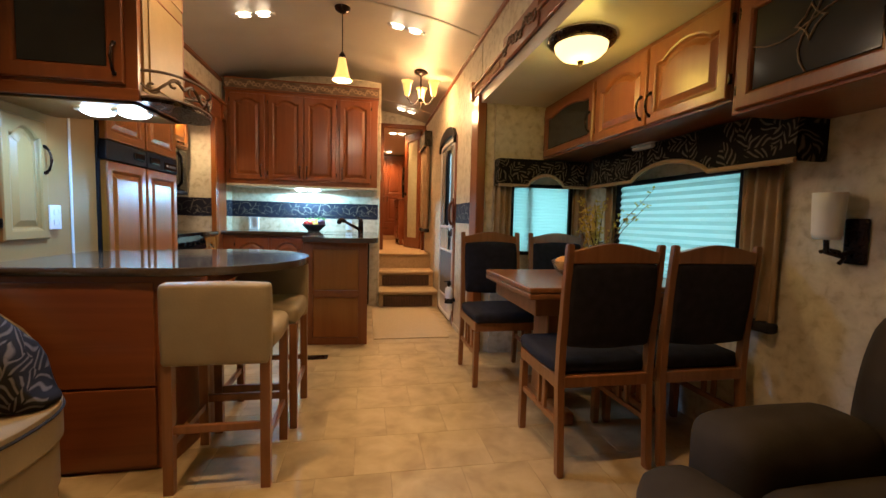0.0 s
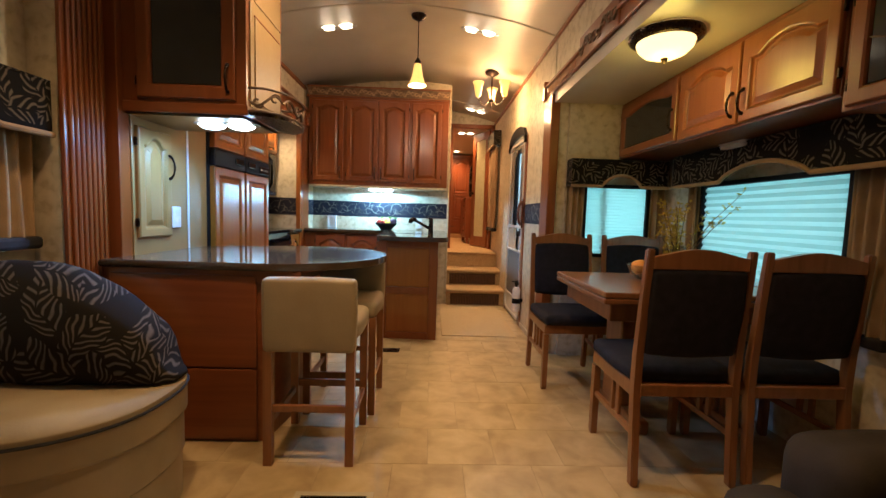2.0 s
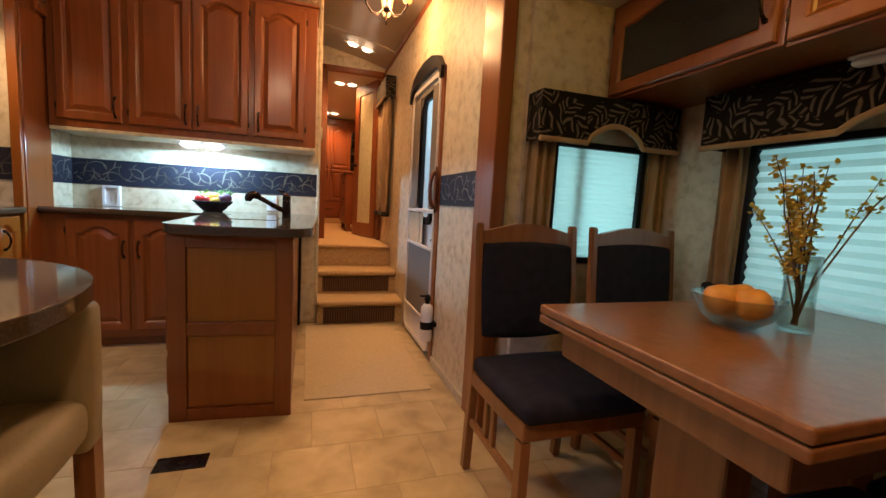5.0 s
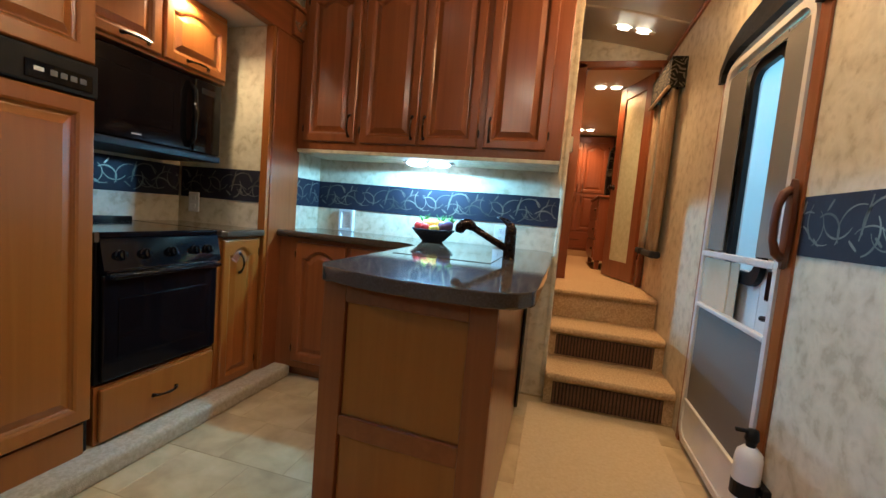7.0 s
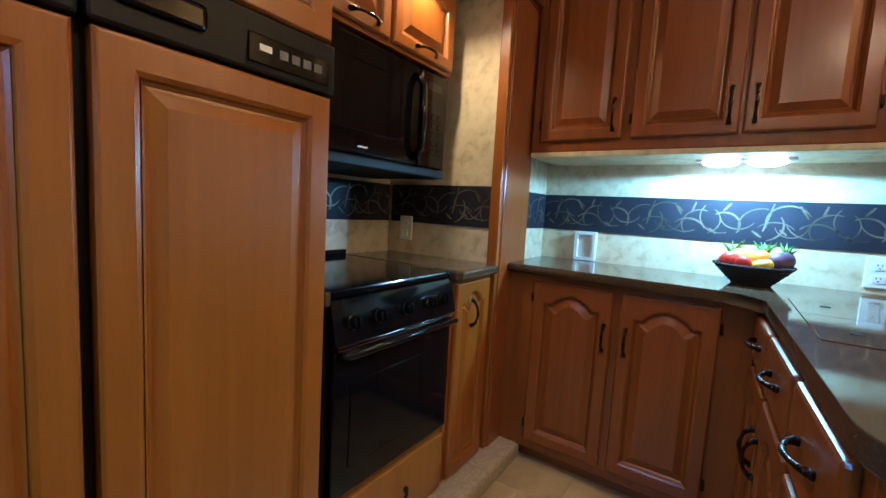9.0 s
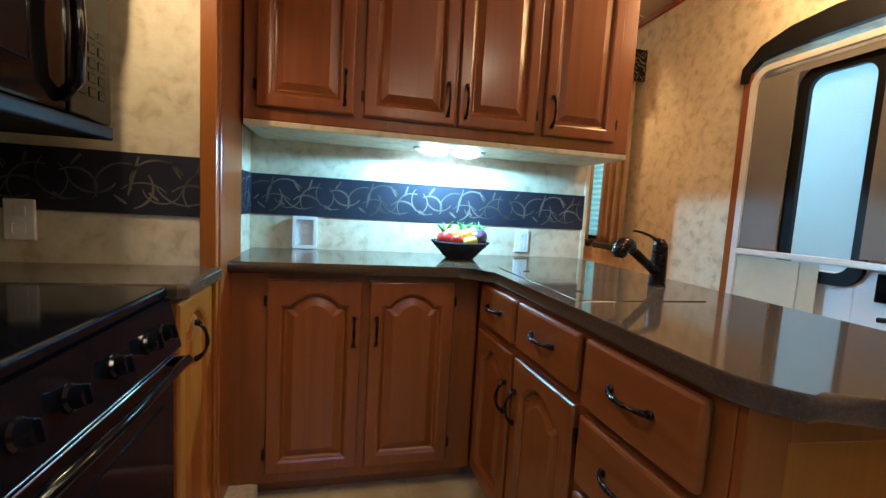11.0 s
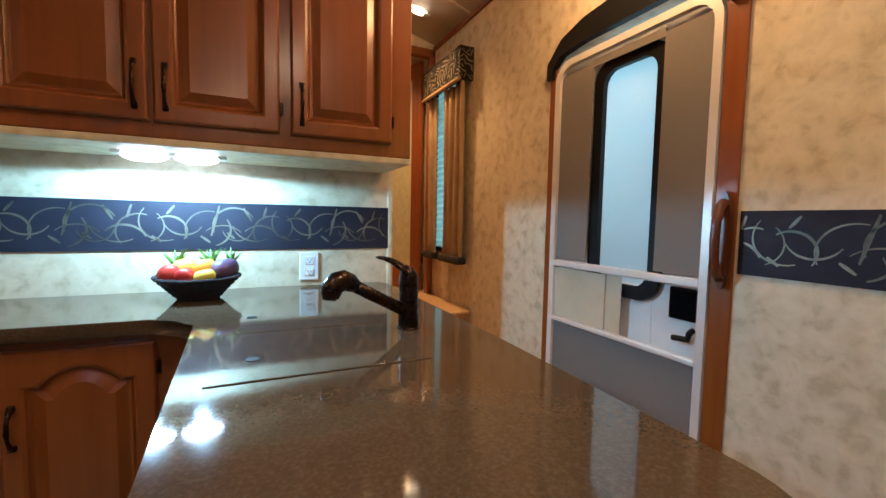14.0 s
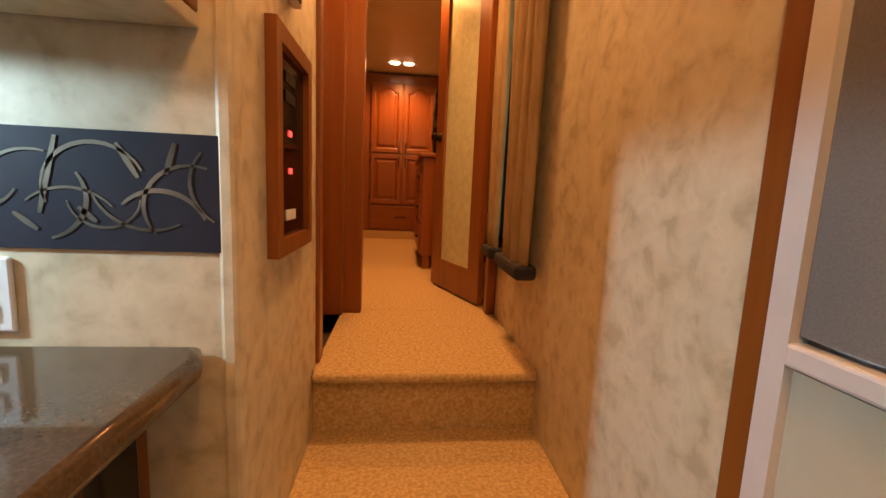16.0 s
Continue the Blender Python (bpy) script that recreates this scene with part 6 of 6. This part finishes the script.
for z in (0.17, 0.25):
    part("indicator", box(0.13, 0.15, -0.0105, -0.0075, z, z + 0.012), RED_LED, cp)
for z in (0.08, 0.33, 0.37):
    part("switch", box(0.10, 0.18, -0.011, -0.0075, z - 0.012, z + 0.012, 0.002), WHITE if z < 0.1 else BLACKMATT, cp)
ts = thing("thermostat", pose(H_L + 0.001, 5.47, 1.60, 0, 0, 90), "beige thermostat on the hall wall", "thermostat")
part("case", box(-0.04, 0.04, -0.022, 0, -0.05, 0.05, 0.006), PLEXI, ts)
part("dial", box(-0.02, 0.02, -0.026, -0.021, -0.045, -0.02, 0.003), BLACKMATT, ts)

bm = bmesh.new()
add_box(bm, H_L - 0.09, H_L + 0.012, 5.78, 5.84, LAND, 2.45, 0.006)
add_box(bm, H_L - 0.09, H_L + 0.012, 6.30, 6.355, LAND, 2.45, 0.006)
add_box(bm, H_L - 0.09, H_L + 0.010, 5.84, 6.30, 2.38, 2.45, 0.004)
solo("trim_bath_door", bm, CHERRY, "cherry casing round the bathroom doorway", "trim", "structure")
bd = thing("door_2", pose(H_L - 0.06, 5.842, LAND + 0.01, 0, 0, 90), "closed cherry bathroom door with bronze hinges", "door", kind="structure")
panel_door(bd, 0.002, 0.455, 0.0, 1.765, 0.03, 0.0, None, CHERRY, name="leaf", rail=0.09)
for z in (0.30, 0.95):
    part("hinge", box(0.0, 0.02, -0.012, 0.012, z - 0.04, z + 0.04, 0.002), BLACKMATT, bd)
bm = bmesh.new()
add_box(bm, H_L + 0.001, 0.31, 6.34, 6.40, LAND, 2.44, 0.006)
add_box(bm, 0.885, H_R - 0.001, 6.34, 6.40, LAND, 2.44, 0.006)
add_box(bm, H_L + 0.001, H_R - 0.001, 6.34, 6.40, 2.40, 2.458, 0.006)
solo("trim_bedroom_door", bm, CHERRY, "cherry casing round the bedroom doorway", "trim", "structure")
bd = thing("door_3", pose(0.880, 6.475, LAND + 0.012, 0, 0, 110), "open cherry bedroom door with a pebbled glass panel", "door", kind="structure")
lw = 0.56
bm = bmesh.new()
add_box(bm, 0, 0.11, -0.016, 0.016, 0, 1.80, 0.004)
add_box(bm, lw - 0.11, lw, -0.016, 0.016, 0, 1.80, 0.004)
add_box(bm, 0.109, lw - 0.109, -0.015, 0.015, 0, 0.16, 0.003)
add_box(bm, 0.109, lw - 0.109, -0.015, 0.015, 1.68, 1.80, 0.003)
lf = part("leaf", bm, CHERRY, bd)
part("pane", box(0.105, lw - 0.105, -0.004, 0.004, 0.155, 1.685), FROST_PANEL, lf, "pebbled pale glass panel")
for s in (-1, 1):
    part("knob", lathe([(0, 0.055), (0.02, 0.05), (0.027, 0.035), (0.02, 0.02), (0.011, 0.012), (0.025, 0.006), (0.027, 0.0)], sides=16), BRONZE, lf, smooth=True).matrix_local = pose(lw - 0.055, s * 0.016, 0.86, -90 if s > 0 else 90, 0, 0)
for z in (0.25, 1.5):
    part("hinge", box(-0.012, 0.012, -0.02, -0.014, z - 0.04, z + 0.04, 0.002), BLACKMATT, bd)

dz = thing("dresser", pose(0.625, 7.46, LAND), "cherry dresser with bronze pulls beyond the bedroom door", "dresser")
part("body", box(0.0, 0.29, 0.0, 1.0, 0.10, 0.80, 0.005), CHERRY, dz)
part("top", box(-0.025, 0.30, -0.02, 1.02, 0.801, 0.83, 0.008), CHERRY_Y, dz)
for y in (0.02, 0.93):
    part("leg", box(0.02, 0.07, y, y + 0.05, 0.0, 0.10, 0.006), CHERRY, dz)
for i in range(3):
    z = 0.13 + 0.22 * i
    d = part("drawer", box(-0.016, 0.0, 0.03, 0.97, z, z + 0.20, 0.005), CHERRY_Y, dz)
    part("pull", box(-0.034, -0.016, 0.12, 0.20, z + 0.09, z + 0.11, 0.005), BRONZE, d)
wd = thing("wardrobe", pose(0.02, 9.36, LAND), "built-in cherry wardrobe with arched doors and drawers", "wardrobe")
part("body", box(0.0, 0.90, 0.0, 0.55, 0.09, 1.84, 0.004), CHERRY, wd)
part("plinth", box(0.0, 0.90, -0.02, 0.5, 0.0, 0.09, 0.004), CARPET, wd, "carpeted plinth")
for x0, x1, hx in ((0.10, 0.45, 0.42), (0.465, 0.82, 0.495)):
    panel_door(wd, x0, x1, 0.98, 1.74, 0.0, 0.05, (hx, 1.0, 1.1), CHERRY)
    panel_door(wd, x0, x1, 0.40, 0.965, 0.0, 0.0, (hx, 0.84, 0.94), CHERRY)
drawer_front(wd, 0.10, 0.82, 0.12, 0.38, 0.0)
va2 = thing("bedroom_swag", pose(0.80, 8.30, 1.98), "dark leaf-print swag hanging by the bedroom window", "curtain")
part("cloth", cushion(-0.04, 0.10, -0.12, 0.12, -0.55, 0.10, 0.04, 0.02), LEAFCLOTH, va2, smooth=True)

# ---- ceiling fittings ----
sk = thing("skylight_vent", pose(-0.235, 2.915, 2.668), "square roof vent with a blue daylit dome", "roof vent")
part("rim", ring_frame([(-0.2, -0.2), (0.2, -0.2), (0.2, 0.2), (-0.2, 0.2)], [(-0.165, -0.165), (0.165, -0.165), (0.165, 0.165), (-0.165, 0.165)], -0.012, 0.012), WHITE, sk).matrix_local = pose(0, 0, 0, 90, 0, 0)
part("lens", box(-0.167, 0.167, -0.167, 0.167, -0.004, 0.004), glowing("daylit_blue_lens", (0.10, 0.32, 0.50), 0.9, (0.2, 0.35, 0.45)), sk)
sp = thing("ceiling_speaker", pose(0.14, 2.98, ceil_z(0.14) - 0.001), "round cream ceiling vent", "vent")
part("rim", lathe([(0.075, 0), (0.075, -0.008), (0.06, -0.016), (0, -0.017)], sides=24), WHITE, sp, smooth=True)
for k in range(3):
    part("louvre", lathe([(0.018 + 0.016 * k, -0.016), (0.018 + 0.016 * k, -0.022), (0.024 + 0.016 * k, -0.022), (0.024 + 0.016 * k, -0.016)], sides=24), PLEXI, sp)

# ---- floor ----
fv = thing("floor_vent", pose(-0.335, 1.508, 0.001), "dark metal floor register", "vent")
part("rim", ring_frame([(-0.15, -0.07), (0.15, -0.07), (0.15, 0.07), (-0.15, 0.07)], [(-0.125, -0.047), (0.125, -0.047), (0.125, 0.047), (-0.125, 0.047)], 0.0, 0.004), PLEXI, fv).matrix_local = pose(0, 0, 0.004, 90, 0, 0)
part("well", box(-0.126, 0.126, -0.048, 0.048, -0.003, 0.0005), BLACKMATT, fv)
for i in range(22):
    part("bar", box(-0.122 + i * 0.0113, -0.117 + i * 0.0113, -0.047, 0.047, 0.0005, 0.004), BRONZE, fv)
f2 = thing("floor_vent", pose(-0.275, 3.30, 0.001), "dark metal floor register beside the peninsula", "vent")
part("plate", box(-0.12, 0.06, -0.045, 0.045, -0.002, 0.004, 0.002), BRONZE, f2)

fl = bpy.data.objects["floor"]
tile_me = None
T = 0.305
rnd = random.Random(3)
for i in range(-8, 7):
    for j in range(-6, 18):
        x0 = i * T + 0.02 + (0.5 * T if j % 2 else 0)
        y0 = j * T - 0.05
        if y0 + T > 5.19 or y0 < BACK - 0.1 or x0 < -2.3 or x0 + T > 2.1:
            continue
        if tile_me is None:
            ob = part("tile", box(-T / 2 + 0.0007, T / 2 - 0.0007, -T / 2 + 0.0007, T / 2 - 0.0007, -0.006, 0.0, 0.0012, 1), TILE, fl)
            tile_me = ob.data
        else:
            ob = new("tile", tile_me)
            ob.parent = fl
        ob.location = (x0 + T / 2, y0 + T / 2, rnd.uniform(-0.0004, 0.0))
        ob.rotation_euler = (0, 0, rnd.choice((0, math.pi)))
